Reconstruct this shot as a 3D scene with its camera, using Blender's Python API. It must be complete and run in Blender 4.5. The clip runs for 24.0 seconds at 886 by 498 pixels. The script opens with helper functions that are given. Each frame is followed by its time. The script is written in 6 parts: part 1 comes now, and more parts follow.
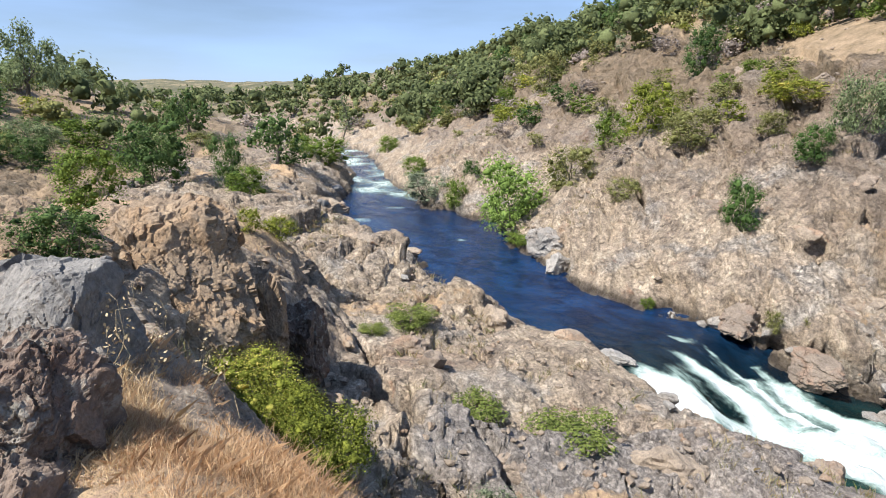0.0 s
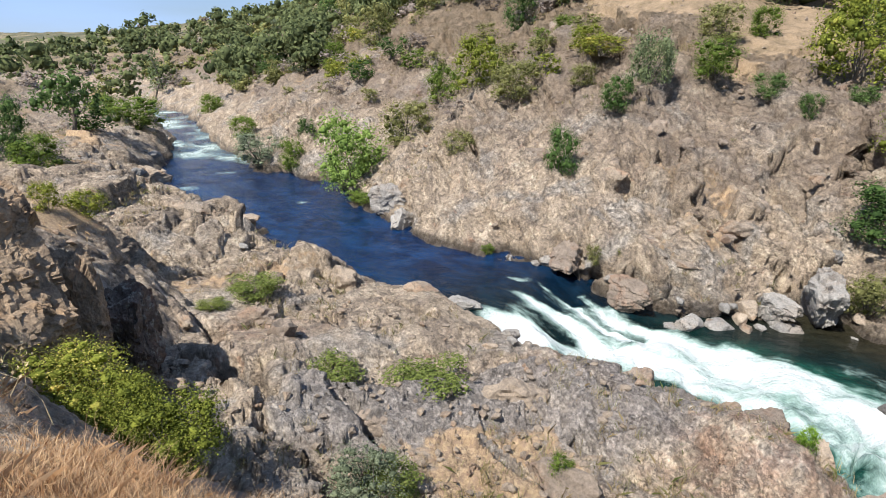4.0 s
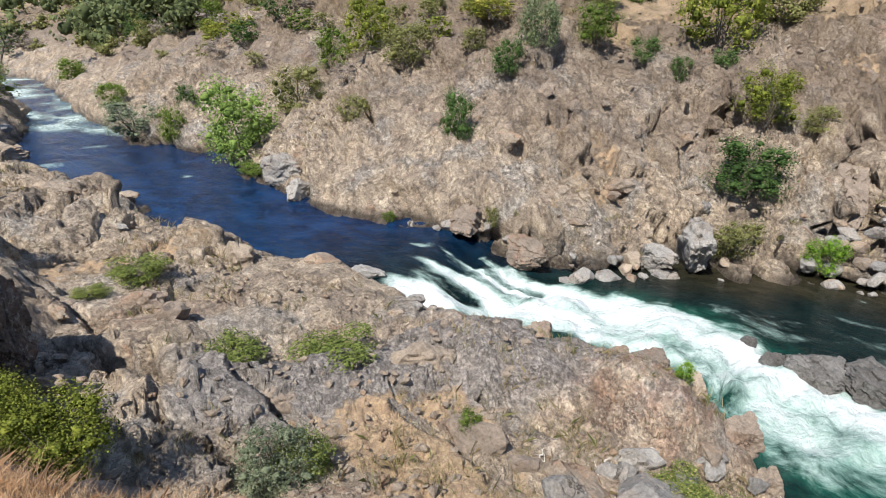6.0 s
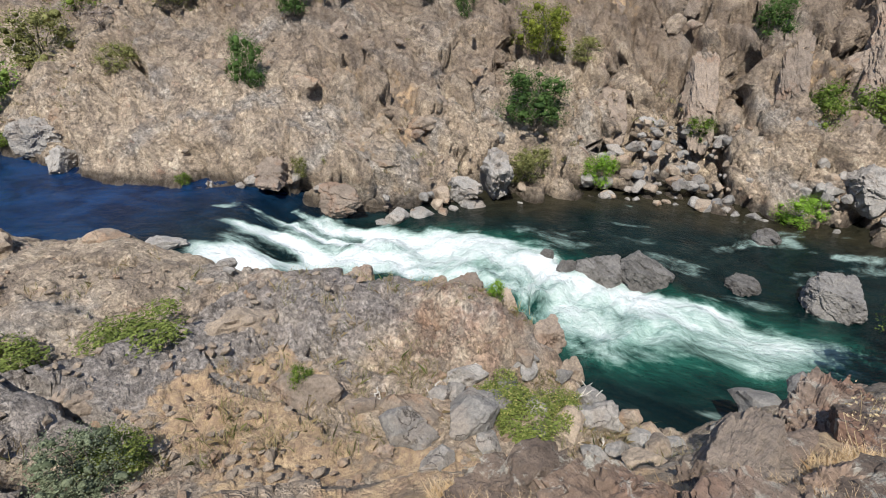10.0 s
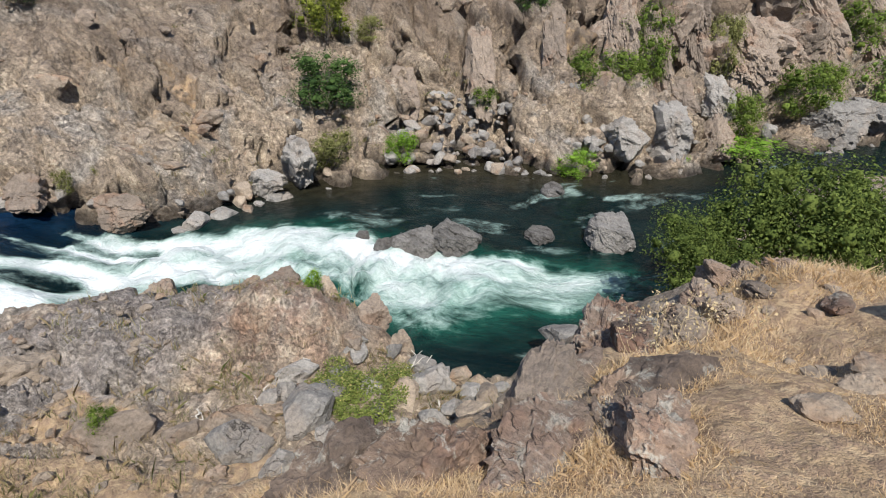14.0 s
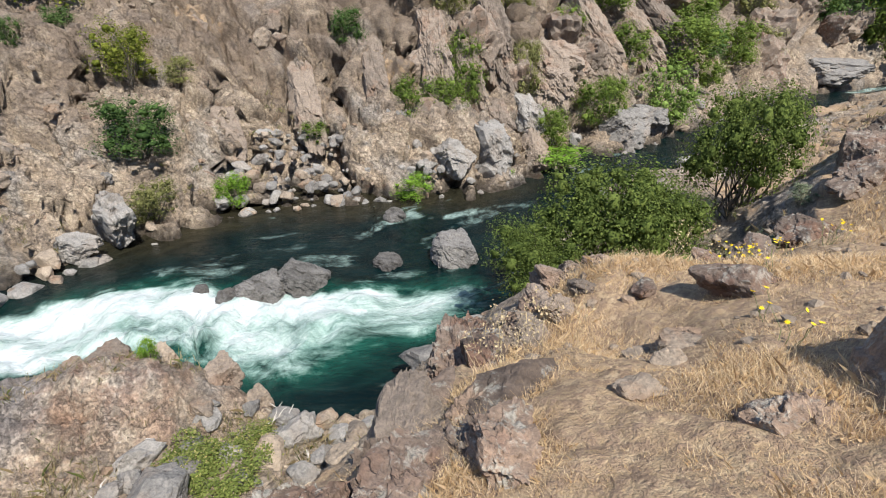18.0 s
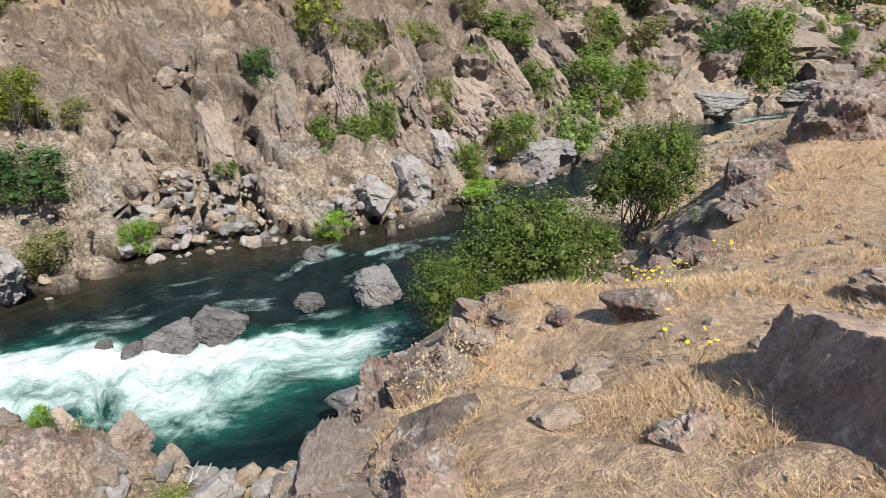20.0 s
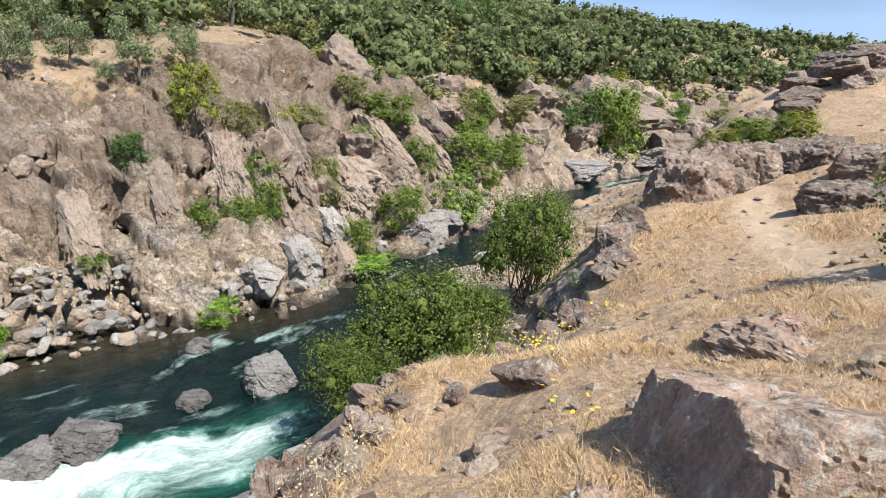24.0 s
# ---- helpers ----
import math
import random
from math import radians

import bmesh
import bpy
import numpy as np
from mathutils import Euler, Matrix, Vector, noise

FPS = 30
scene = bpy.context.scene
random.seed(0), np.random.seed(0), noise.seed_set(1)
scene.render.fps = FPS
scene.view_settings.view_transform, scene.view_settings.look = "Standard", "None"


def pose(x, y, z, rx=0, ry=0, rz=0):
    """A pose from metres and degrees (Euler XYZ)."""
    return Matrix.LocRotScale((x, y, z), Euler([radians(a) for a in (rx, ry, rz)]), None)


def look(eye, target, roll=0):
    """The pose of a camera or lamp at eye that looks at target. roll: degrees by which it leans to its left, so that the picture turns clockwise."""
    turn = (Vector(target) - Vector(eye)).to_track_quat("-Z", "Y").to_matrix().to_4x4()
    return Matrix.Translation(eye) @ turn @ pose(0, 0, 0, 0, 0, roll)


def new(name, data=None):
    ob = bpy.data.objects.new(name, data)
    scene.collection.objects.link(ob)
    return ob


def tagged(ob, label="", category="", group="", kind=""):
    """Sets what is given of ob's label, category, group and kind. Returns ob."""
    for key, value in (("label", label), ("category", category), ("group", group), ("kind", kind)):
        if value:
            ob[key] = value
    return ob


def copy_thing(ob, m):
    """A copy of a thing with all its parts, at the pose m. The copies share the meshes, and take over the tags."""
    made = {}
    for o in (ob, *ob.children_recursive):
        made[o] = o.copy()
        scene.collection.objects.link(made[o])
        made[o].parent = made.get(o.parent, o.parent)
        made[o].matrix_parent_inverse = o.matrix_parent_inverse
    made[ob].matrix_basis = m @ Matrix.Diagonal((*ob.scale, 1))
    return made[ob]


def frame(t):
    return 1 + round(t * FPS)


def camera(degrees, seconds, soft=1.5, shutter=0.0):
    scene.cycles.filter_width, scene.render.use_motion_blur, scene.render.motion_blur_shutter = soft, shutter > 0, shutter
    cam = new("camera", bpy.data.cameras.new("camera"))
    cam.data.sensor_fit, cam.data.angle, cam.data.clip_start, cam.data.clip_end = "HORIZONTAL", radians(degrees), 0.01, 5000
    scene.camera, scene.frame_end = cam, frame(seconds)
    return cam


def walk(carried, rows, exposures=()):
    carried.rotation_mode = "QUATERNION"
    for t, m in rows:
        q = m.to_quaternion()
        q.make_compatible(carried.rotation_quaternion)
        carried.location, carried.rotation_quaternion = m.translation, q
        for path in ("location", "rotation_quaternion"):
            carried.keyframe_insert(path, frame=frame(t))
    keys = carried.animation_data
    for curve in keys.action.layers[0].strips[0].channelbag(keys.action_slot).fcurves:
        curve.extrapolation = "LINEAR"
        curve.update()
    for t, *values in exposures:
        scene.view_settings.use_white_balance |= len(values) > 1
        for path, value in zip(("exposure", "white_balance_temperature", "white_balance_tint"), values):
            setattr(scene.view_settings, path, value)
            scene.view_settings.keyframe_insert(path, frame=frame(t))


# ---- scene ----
cam = camera(77.53, 24.0, soft=1.0)
# seconds, x, y, z, and the three turns in degrees
PATH = [
    (0.0, 0.017, -0.043, 8.001, 76.00, -0.00, -0.00),
    (0.5, 0.020, -0.029, 7.996, 75.58, -0.06, -1.47),
    (1.0, 0.024, -0.015, 7.992, 75.13, -0.02, -3.40),
    (1.5, 0.027, -0.002, 7.987, 74.74, -0.05, -5.42),
    (2.0, 0.032, 0.009, 7.982, 74.26, 0.08, -7.59),
    (2.5, 0.038, 0.019, 7.976, 73.68, 0.21, -9.86),
    (4.5, 0.071, 0.048, 7.945, 70.84, 0.12, -19.34),
    (5.0, 0.083, 0.055, 7.938, 69.93, -0.14, -22.35),
    (5.5, 0.097, 0.060, 7.932, 69.00, -0.08, -24.89),
    (6.0, 0.114, 0.064, 7.926, 68.26, -0.13, -27.12),
    (6.5, 0.134, 0.069, 7.922, 67.59, -0.13, -29.21),
    (7.0, 0.156, 0.074, 7.917, 67.05, -0.22, -31.42),
    (7.5, 0.180, 0.076, 7.911, 66.49, -0.40, -34.08),
    (8.0, 0.206, 0.075, 7.902, 65.86, -0.39, -36.32),
    (8.5, 0.234, 0.069, 7.888, 65.13, -0.45, -39.03),
    (9.0, 0.261, 0.059, 7.871, 64.43, -0.47, -41.61),
    (9.5, 0.287, 0.045, 7.851, 63.67, -0.42, -44.30),
    (10.0, 0.312, 0.028, 7.832, 62.94, -0.44, -47.04),
    (10.5, 0.334, 0.007, 7.813, 62.37, -0.33, -49.45),
    (12.5, 0.416, -0.077, 7.752, 61.19, -0.66, -60.06),
    (13.0, 0.435, -0.097, 7.745, 61.26, -0.56, -62.45),
    (13.5, 0.455, -0.116, 7.746, 61.39, -0.40, -64.89),
    (14.0, 0.473, -0.130, 7.752, 61.55, -0.47, -67.50),
    (14.5, 0.488, -0.142, 7.762, 61.69, -0.56, -70.12),
    (15.0, 0.500, -0.157, 7.774, 61.83, -0.53, -72.54),
    (15.5, 0.507, -0.175, 7.789, 62.08, -0.31, -74.96),
    (16.0, 0.509, -0.194, 7.803, 62.40, -0.10, -77.08),
    (16.5, 0.510, -0.212, 7.816, 62.85, 0.04, -79.18),
    (17.0, 0.511, -0.227, 7.830, 63.36, 0.07, -81.15),
    (17.5, 0.513, -0.242, 7.844, 63.78, 0.14, -83.00),
    (19.5, 0.522, -0.308, 7.902, 66.70, 0.07, -90.94),
    (20.0, 0.524, -0.327, 7.922, 67.71, -0.20, -93.22),
    (20.5, 0.526, -0.346, 7.945, 68.58, -0.22, -95.38),
    (21.0, 0.528, -0.362, 7.970, 69.48, -0.11, -97.21),
    (21.5, 0.528, -0.375, 7.994, 70.40, 0.01, -98.86),
    (22.0, 0.525, -0.386, 8.018, 71.32, 0.07, -100.34),
    (22.5, 0.519, -0.396, 8.041, 72.36, 0.33, -101.70),
    (23.0, 0.513, -0.404, 8.062, 73.30, 0.50, -102.76),
    (23.5, 0.506, -0.413, 8.083, 74.13, 0.54, -103.68),
    (24.0, 0.499, -0.422, 8.103, 74.93, 0.40, -104.74),
]
walk(cam, [(t, pose(x, y, z, rx, ry, rz)) for t, x, y, z, rx, ry, rz in PATH], [(0.0, 0.88), (3.0, 0.76), (7.0, 0.52), (14.0, 0.37), (18.0, 0.57), (21.0, 0.73), (24.0, 0.87)])

# ---- light: clear afternoon sky and one high sun, behind the camera's left shoulder ----
SUN_AZ, SUN_EL = -122.0, 54.0
world = bpy.data.worlds.new("sky")
scene.world = world
world.use_nodes = True
wn = world.node_tree
sky = wn.nodes.new("ShaderNodeTexSky")
sky.sky_type, sky.sun_disc = "NISHITA", False
sky.sun_elevation, sky.sun_rotation = radians(SUN_EL), radians(SUN_AZ)
sky.air_density, sky.dust_density, sky.ozone_density = 1.0, 0.35, 1.2
wn.nodes["Background"].inputs["Strength"].default_value = 0.053
# blue tint added over the whole sky and its light, in long faint streaks
way = wn.nodes.new("ShaderNodeTexCoord")
stretch = wn.nodes.new("ShaderNodeMapping")
stretch.inputs["Scale"].default_value = (1.2, 1.2, 7.0)
wisps = wn.nodes.new("ShaderNodeTexNoise")
wisps.inputs["Scale"].default_value, wisps.inputs["Detail"].default_value = 1.6, 6.0
fade = wn.nodes.new("ShaderNodeMapRange")
fade.inputs["From Min"].default_value, fade.inputs["From Max"].default_value, fade.inputs["To Max"].default_value = 0.16, 0.80, 0.62
sky_tint = wn.nodes.new("ShaderNodeMix")
sky_tint.data_type = "RGBA"
sky_tint.inputs[7].default_value = (6.4, 9.8, 17.5, 1)
wn.links.new(way.outputs["Generated"], stretch.inputs["Vector"])
wn.links.new(stretch.outputs["Vector"], wisps.inputs["Vector"])
wn.links.new(wisps.outputs["Fac"], fade.inputs["Value"])
wn.links.new(fade.outputs["Result"], sky_tint.inputs[0])
wn.links.new(sky.outputs["Color"], sky_tint.inputs[6])
wn.links.new(sky_tint.outputs[2], wn.nodes["Background"].inputs["Color"])
sun_data = bpy.data.lights.new("sun", "SUN")
sun_data.energy, sun_data.angle, sun_data.color = 5.0, radians(0.55), (1.0, 0.95, 0.87)
sun = new("sun", sun_data)
toward = Vector((math.sin(radians(SUN_AZ)) * math.cos(radians(SUN_EL)), math.cos(radians(SUN_AZ)) * math.cos(radians(SUN_EL)), math.sin(radians(SUN_EL))))
sun.matrix_world = look(toward * 60, (0, 0, 0))

# ---- materials ----
class Nodes:
    """Short hand for one node material."""

    def __init__(self, name):
        self.mat = bpy.data.materials.new(name)
        self.mat.use_nodes = True
        self.tree = self.mat.node_tree
        self.bsdf = self.tree.nodes["Principled BSDF"]

    def node(self, kind, **values):
        n = self.tree.nodes.new(kind)
        for key, value in values.items():
            n.inputs[key.replace("_", " ")].default_value = value
        return n

    def link(self, a, b):
        self.tree.links.new(a, b)

    def noise(self, scale, detail=4.0, rough=0.55, vector=None, distort=0.0):
        n = self.node("ShaderNodeTexNoise", Scale=scale, Detail=detail, Roughness=rough, Distortion=distort)
        if vector is not None:
            self.link(vector, n.inputs["Vector"])
        return n.outputs["Fac"]

    def ramp(self, fac, stops):
        n = self.node("ShaderNodeValToRGB")
        while len(n.color_ramp.elements) < len(stops):
            n.color_ramp.elements.new(0.5)
        for e, (at, col) in zip(n.color_ramp.elements, stops):
            e.position = at
            e.color = (*col, 1) if len(col) == 3 else col
        self.link(fac, n.inputs["Fac"])
        return n.outputs["Color"]

    def step(self, fac, low, high):
        n = self.node("ShaderNodeMapRange")
        n.interpolation_type = "SMOOTHSTEP"
        n.inputs["From Min"].default_value, n.inputs["From Max"].default_value = low, high
        self.link(fac, n.inputs["Value"])
        return n.outputs["Result"]

    def math(self, how, a, b=0.0):
        n = self.tree.nodes.new("ShaderNodeMath")
        n.operation = how
        for value, slot in ((a, n.inputs[0]), (b, n.inputs[1])):
            if isinstance(value, (int, float)):
                slot.default_value = value
            else:
                self.link(value, slot)
        return n.outputs[0]

    def mix(self, fac, a, b, how="MIX"):
        n = self.tree.nodes.new("ShaderNodeMix")
        n.data_type, n.blend_type = "RGBA", how
        for value, slot in ((fac, n.inputs[0]), (a, n.inputs[6]), (b, n.inputs[7])):
            if isinstance(value, (int, float)):
                slot.default_value = value
            elif isinstance(value, tuple):
                slot.default_value = (*value, 1)
            else:
                self.link(value, slot)
        return n.outputs[2]

    def attribute(self, name):
        n = self.tree.nodes.new("ShaderNodeAttribute")
        n.attribute_name = name
        return n

    def place(self):
        return self.tree.nodes.new("ShaderNodeTexCoord").outputs["Object"]

    def finish(self, colour, rough=0.9, bump=None, strength=0.4, distance=0.05, specular=0.3):
        for value, slot in ((colour, "Base Color"), (rough, "Roughness")):
            if isinstance(value, (int, float)):
                self.bsdf.inputs[slot].default_value = value
            elif isinstance(value, tuple):
                self.bsdf.inputs[slot].default_value = (*value, 1)
            else:
                self.link(value, self.bsdf.inputs[slot])
        self.bsdf.inputs["Specular IOR Level"].default_value = specular
        if bump is not None:
            n = self.node("ShaderNodeBump", Strength=strength, Distance=distance)
            self.link(bump, n.inputs["Height"])
            self.link(n.outputs["Normal"], self.bsdf.inputs["Normal"])
        return self.mat


def ground_material():
    m = Nodes("rock_soil_and_dry_grass")
    p = m.place()
    # coordinates across, down and along the layers of the rock, bent a little
    bend = m.node("ShaderNodeTexNoise", Scale=0.55, Detail=4.0)
    m.link(p, bend.inputs["Vector"])
    shift = m.node("ShaderNodeVectorMath")
    shift.operation = "MULTIPLY_ADD"
    shift.inputs[1].default_value = (1.3, 1.3, 1.3)
    m.link(bend.outputs["Color"], shift.inputs[0])
    m.link(p, shift.inputs[2])
    turn = m.node("ShaderNodeMapping")
    turn.inputs["Rotation"].default_value = Matrix(LAYERS).to_euler()
    m.link(shift.outputs[0], turn.inputs["Vector"])
    layer = m.node("ShaderNodeMapping")
    layer.inputs["Scale"].default_value = (1.0, 0.52, 0.66)
    m.link(turn.outputs[0], layer.inputs["Vector"])
    q = layer.outputs[0]
    big, mid, fine, grit = m.noise(0.30, 5, 0.6, p, 0.4), m.noise(2.2, 7, 0.7, p, 0.3), m.noise(11, 5, 0.75, p), m.noise(38, 3, 0.7, p)
    band, streak = m.noise(1.6, 6, 0.68, q, 0.2), m.noise(7.0, 6, 0.74, q, 0.2)
    rock = m.ramp(band, [(0.30, (0.20, 0.165, 0.137)), (0.43, (0.36, 0.288, 0.222)), (0.55, (0.47, 0.38, 0.288)), (0.70, (0.60, 0.50, 0.39))])
    rock = m.mix(m.math("MULTIPLY", m.step(m.noise(0.45, 5, 0.6, p, 0.7), 0.50, 0.66), 0.8), rock, m.ramp(streak, [(0.3, (0.20, 0.183, 0.168)), (0.68, (0.50, 0.455, 0.405))]))
    rust = m.step(m.noise(1.1, 6, 0.7, q, 0.6), 0.60, 0.70)
    red = m.math("MULTIPLY", m.attribute("red").outputs["Fac"], m.step(m.noise(1.6, 6, 0.7, p, 0.6), 0.40, 0.60))
    rock = m.mix(m.math("MULTIPLY", m.math("MAXIMUM", rust, red), 0.60), rock, (0.30, 0.155, 0.10))
    flat = m.attribute("smoothed").outputs["Fac"]
    rock = m.mix(m.math("MULTIPLY", m.attribute("slate").outputs["Fac"], 0.85), rock, m.ramp(streak, [(0.3, (0.20, 0.182, 0.172)), (0.7, (0.38, 0.345, 0.32))]))
    rock = m.mix(0.62, rock, m.ramp(streak, [(0.28, (0.22, 0.21, 0.205)), (0.5, (0.5, 0.5, 0.5)), (0.72, (0.80, 0.79, 0.77))]), "OVERLAY")
    rock = m.mix(0.85, rock, m.ramp(fine, [(0.28, (0.20, 0.20, 0.20)), (0.5, (0.5, 0.5, 0.5)), (0.72, (0.82, 0.81, 0.78))]), "OVERLAY")
    # fragments of differing tone, and the joints between them
    uneven = m.node("ShaderNodeTexNoise", Scale=2.6, Detail=6.0, Roughness=0.65)
    m.link(p, uneven.inputs["Vector"])
    ragged = m.node("ShaderNodeVectorMath")
    ragged.operation = "MULTIPLY_ADD"
    ragged.inputs[1].default_value = (0.8, 0.8, 0.8)
    m.link(uneven.outputs["Color"], ragged.inputs[0])
    m.link(q, ragged.inputs[2])
    jag = ragged.outputs[0]
    chips, relief, joints = [], [], []
    for scale, wide in ((1.1, 0.022), (3.4, 0.04), (9.0, 0.06)):
        cell = m.node("ShaderNodeTexVoronoi", Scale=scale)
        m.link(jag, cell.inputs["Vector"])
        rim = m.node("ShaderNodeTexVoronoi", Scale=scale)
        rim.feature = "DISTANCE_TO_EDGE"
        m.link(jag, rim.inputs["Vector"])
        split = m.node("ShaderNodeSeparateColor")
        m.link(cell.outputs["Color"], split.inputs[0])
        chips.append(split.outputs[0])
        joints.append(m.step(rim.outputs["Distance"], wide, 0.0))
        relief.append(m.math("SUBTRACT", m.math("MULTIPLY", split.outputs[1], 0.7), m.math("ADD", cell.outputs["Distance"], m.math("MULTIPLY", joints[-1], 0.8))))
    tone = m.math("ADD", m.math("MULTIPLY", chips[0], 0.25), m.math("ADD", m.math("MULTIPLY", chips[1], 0.4), m.math("MULTIPLY", chips[2], 0.35)))
    rock = m.mix(m.math("SUBTRACT", 0.45, m.math("MULTIPLY", flat, 0.25)), rock, m.ramp(tone, [(0.15, (0.27, 0.265, 0.265)), (0.5, (0.48, 0.48, 0.48)), (0.85, (0.70, 0.69, 0.67))]), "OVERLAY")
    cracks = m.math("MULTIPLY", m.math("MAXIMUM", joints[0], joints[1]), m.step(mid, 0.40, 0.58))
    rock = m.mix(m.math("MULTIPLY", cracks, 0.55), rock, (0.07, 0.055, 0.045))
    high = m.attribute("high").outputs["Fac"]
    rock = m.mix(m.math("MULTIPLY", high, m.step(big, 0.22, 0.58)), rock, m.mix(0.66, rock, (0.205, 0.155, 0.120)))
    straw = m.ramp(m.noise(6, 6, 0.75, p), [(0.3, (0.27, 0.185, 0.105)), (0.5, (0.42, 0.305, 0.185)), (0.7, (0.54, 0.415, 0.27))])
    soil = m.ramp(mid, [(0.3, (0.19, 0.128, 0.085)), (0.7, (0.34, 0.24, 0.165))])
    dry = m.mix(m.step(fine, 0.40, 0.60), straw, soil)
    grass = m.attribute("grass").outputs["Fac"]
    edge = m.math("ADD", grass, m.math("MULTIPLY", m.math("SUBTRACT", mid, 0.5), 1.1))
    colour = m.mix(m.step(edge, 0.40, 0.58), rock, dry)
    wild = m.attribute("wild").outputs["Fac"]
    colour = m.mix(m.math("MULTIPLY", wild, 0.80), colour, m.ramp(m.noise(1.1, 8, 0.8, p), [(0.33, (0.08, 0.067, 0.04)), (0.48, (0.20, 0.15, 0.098)), (0.70, (0.37, 0.275, 0.185))]))
    colour = m.mix(m.math("MULTIPLY", m.attribute("wooded").outputs["Fac"], 0.85), colour, m.ramp(m.noise(0.05, 8, 0.8, p), [(0.4, (0.04, 0.052, 0.028)), (0.52, (0.10, 0.10, 0.055)), (0.62, (0.30, 0.235, 0.15))]))
    trail = m.attribute("trail").outputs["Fac"]
    colour = m.mix(m.math("MULTIPLY", trail, 0.55), colour, m.ramp(fine, [(0.3, (0.42, 0.31, 0.21)), (0.7, (0.58, 0.46, 0.33))]))
    wet = m.attribute("wet").outputs["Fac"]
    colour = m.mix(m.math("MULTIPLY", wet, 0.8), colour, (0.035, 0.03, 0.025))
    calm = m.math("SUBTRACT", 1.0, m.math("MULTIPLY", flat, 0.55))
    height = m.math("ADD", m.math("ADD", m.math("MULTIPLY", m.math("MULTIPLY", relief[0], 0.55), calm), m.math("MULTIPLY", m.math("MULTIPLY", relief[1], 0.22), calm)),
                    m.math("ADD", m.math("MULTIPLY", relief[2], 0.07), m.math("ADD", m.math("MULTIPLY", streak, 0.16), m.math("ADD", m.math("MULTIPLY", fine, 0.26), m.math("MULTIPLY", grit, 0.07)))))
    height = m.mix(m.step(edge, 0.40, 0.58), height, m.math("ADD", m.math("MULTIPLY", fine, 0.16), m.math("MULTIPLY", grit, 0.08)))
    rough = m.math("SUBTRACT", 0.95, m.math("MULTIPLY", wet, 0.6))
    return m.finish(colour, rough, height, 0.9, 0.34)


def water_material():
    m = Nodes("river_water")
    flow = m.attribute("flow").outputs["Vector"]
    foam_at = m.attribute("foam").outputs["Fac"]
    pale_at = m.attribute("pale").outputs["Fac"]
    shoal, pool = m.attribute("shoal").outputs["Fac"], m.attribute("pool").outputs["Fac"]
    streak, lace, fine = m.noise(0.8, 9, 0.64, flow, 1.1), m.noise(2.4, 8, 0.68, flow, 1.4), m.noise(9, 6, 0.72, flow, 0.8)
    mixed = m.math("ADD", m.math("MULTIPLY", streak, 0.5), m.math("ADD", m.math("MULTIPLY", lace, 0.36), m.math("MULTIPLY", fine, 0.14)))
    churn = m.math("ADD", mixed, m.math("SUBTRACT", foam_at, 0.5))
    mint, foam = m.step(churn, 0.32, 0.64), m.step(churn, 0.46, 0.83)
    green = m.mix(m.step(streak, 0.35, 0.65), (0.001, 0.006, 0.0065), (0.004, 0.014, 0.014))
    blue = m.mix(m.step(streak, 0.35, 0.65), (0.0025, 0.011, 0.038), (0.007, 0.032, 0.095))
    deep = m.mix(pool, green, blue)
    deep = m.mix(shoal, deep, m.ramp(lace, [(0.3, (0.008, 0.008, 0.005)), (0.7, (0.036, 0.032, 0.019))]))
    body = m.mix(m.math("MULTIPLY", pale_at, 0.85), deep, m.ramp(mixed, [(0.40, (0.003, 0.026, 0.020)), (0.52, (0.014, 0.085, 0.060)), (0.64, (0.13, 0.28, 0.225))]))
    body = m.mix(m.math("MULTIPLY", mint, 0.8), body, (0.36, 0.50, 0.455))
    colour = m.mix(foam, body, m.ramp(fine, [(0.3, (0.50, 0.56, 0.56)), (0.7, (0.73, 0.755, 0.755))]))
    rough = m.math("ADD", 0.07, m.math("MULTIPLY", foam, 0.6))
    ripple = m.math("ADD", m.noise(2.4, 6, 0.62, flow, 0.6), m.math("ADD", m.math("MULTIPLY", m.noise(9.0, 5, 0.62, flow, 0.4), 0.4), m.math("MULTIPLY", m.math("ADD", foam, m.math("MULTIPLY", m.math("MULTIPLY", lace, fine), foam)), 0.5)))
    return m.finish(colour, rough, ripple, 0.7, 0.15, 0.12)


WATER = water_material()

# ---- noise on arrays ----
def hashed(ix, iy, seed):
    h = (ix.astype(np.int64) * 374761393 + iy.astype(np.int64) * 668265263 + seed * 974711) & 0xFFFFFFFF
    h = ((h ^ (h >> 13)) * 1274126177) & 0xFFFFFFFF
    h = ((h ^ (h >> 16)) * 2246822519) & 0xFFFFFFFF
    return ((h ^ (h >> 15)) & 0xFFFFFF) / 16777215.0


def value_noise(x, y, seed=0):
    ix, iy = np.floor(x), np.floor(y)
    fx, fy = x - ix, y - iy
    fx, fy = fx * fx * (3 - 2 * fx), fy * fy * (3 - 2 * fy)
    a, b = hashed(ix, iy, seed), hashed(ix + 1, iy, seed)
    c, d = hashed(ix, iy + 1, seed), hashed(ix + 1, iy + 1, seed)
    return (a + (b - a) * fx) * (1 - fy) + (c + (d - c) * fx) * fy - 0.5


def fbm(x, y, octaves=4, seed=0):
    total, amp = np.zeros_like(x), 1.0
    for o in range(octaves):
        total += amp * value_noise(x * 2 ** o + 17.3 * o, y * 2 ** o - 9.1 * o, seed + o)
        amp *= 0.5
    return total


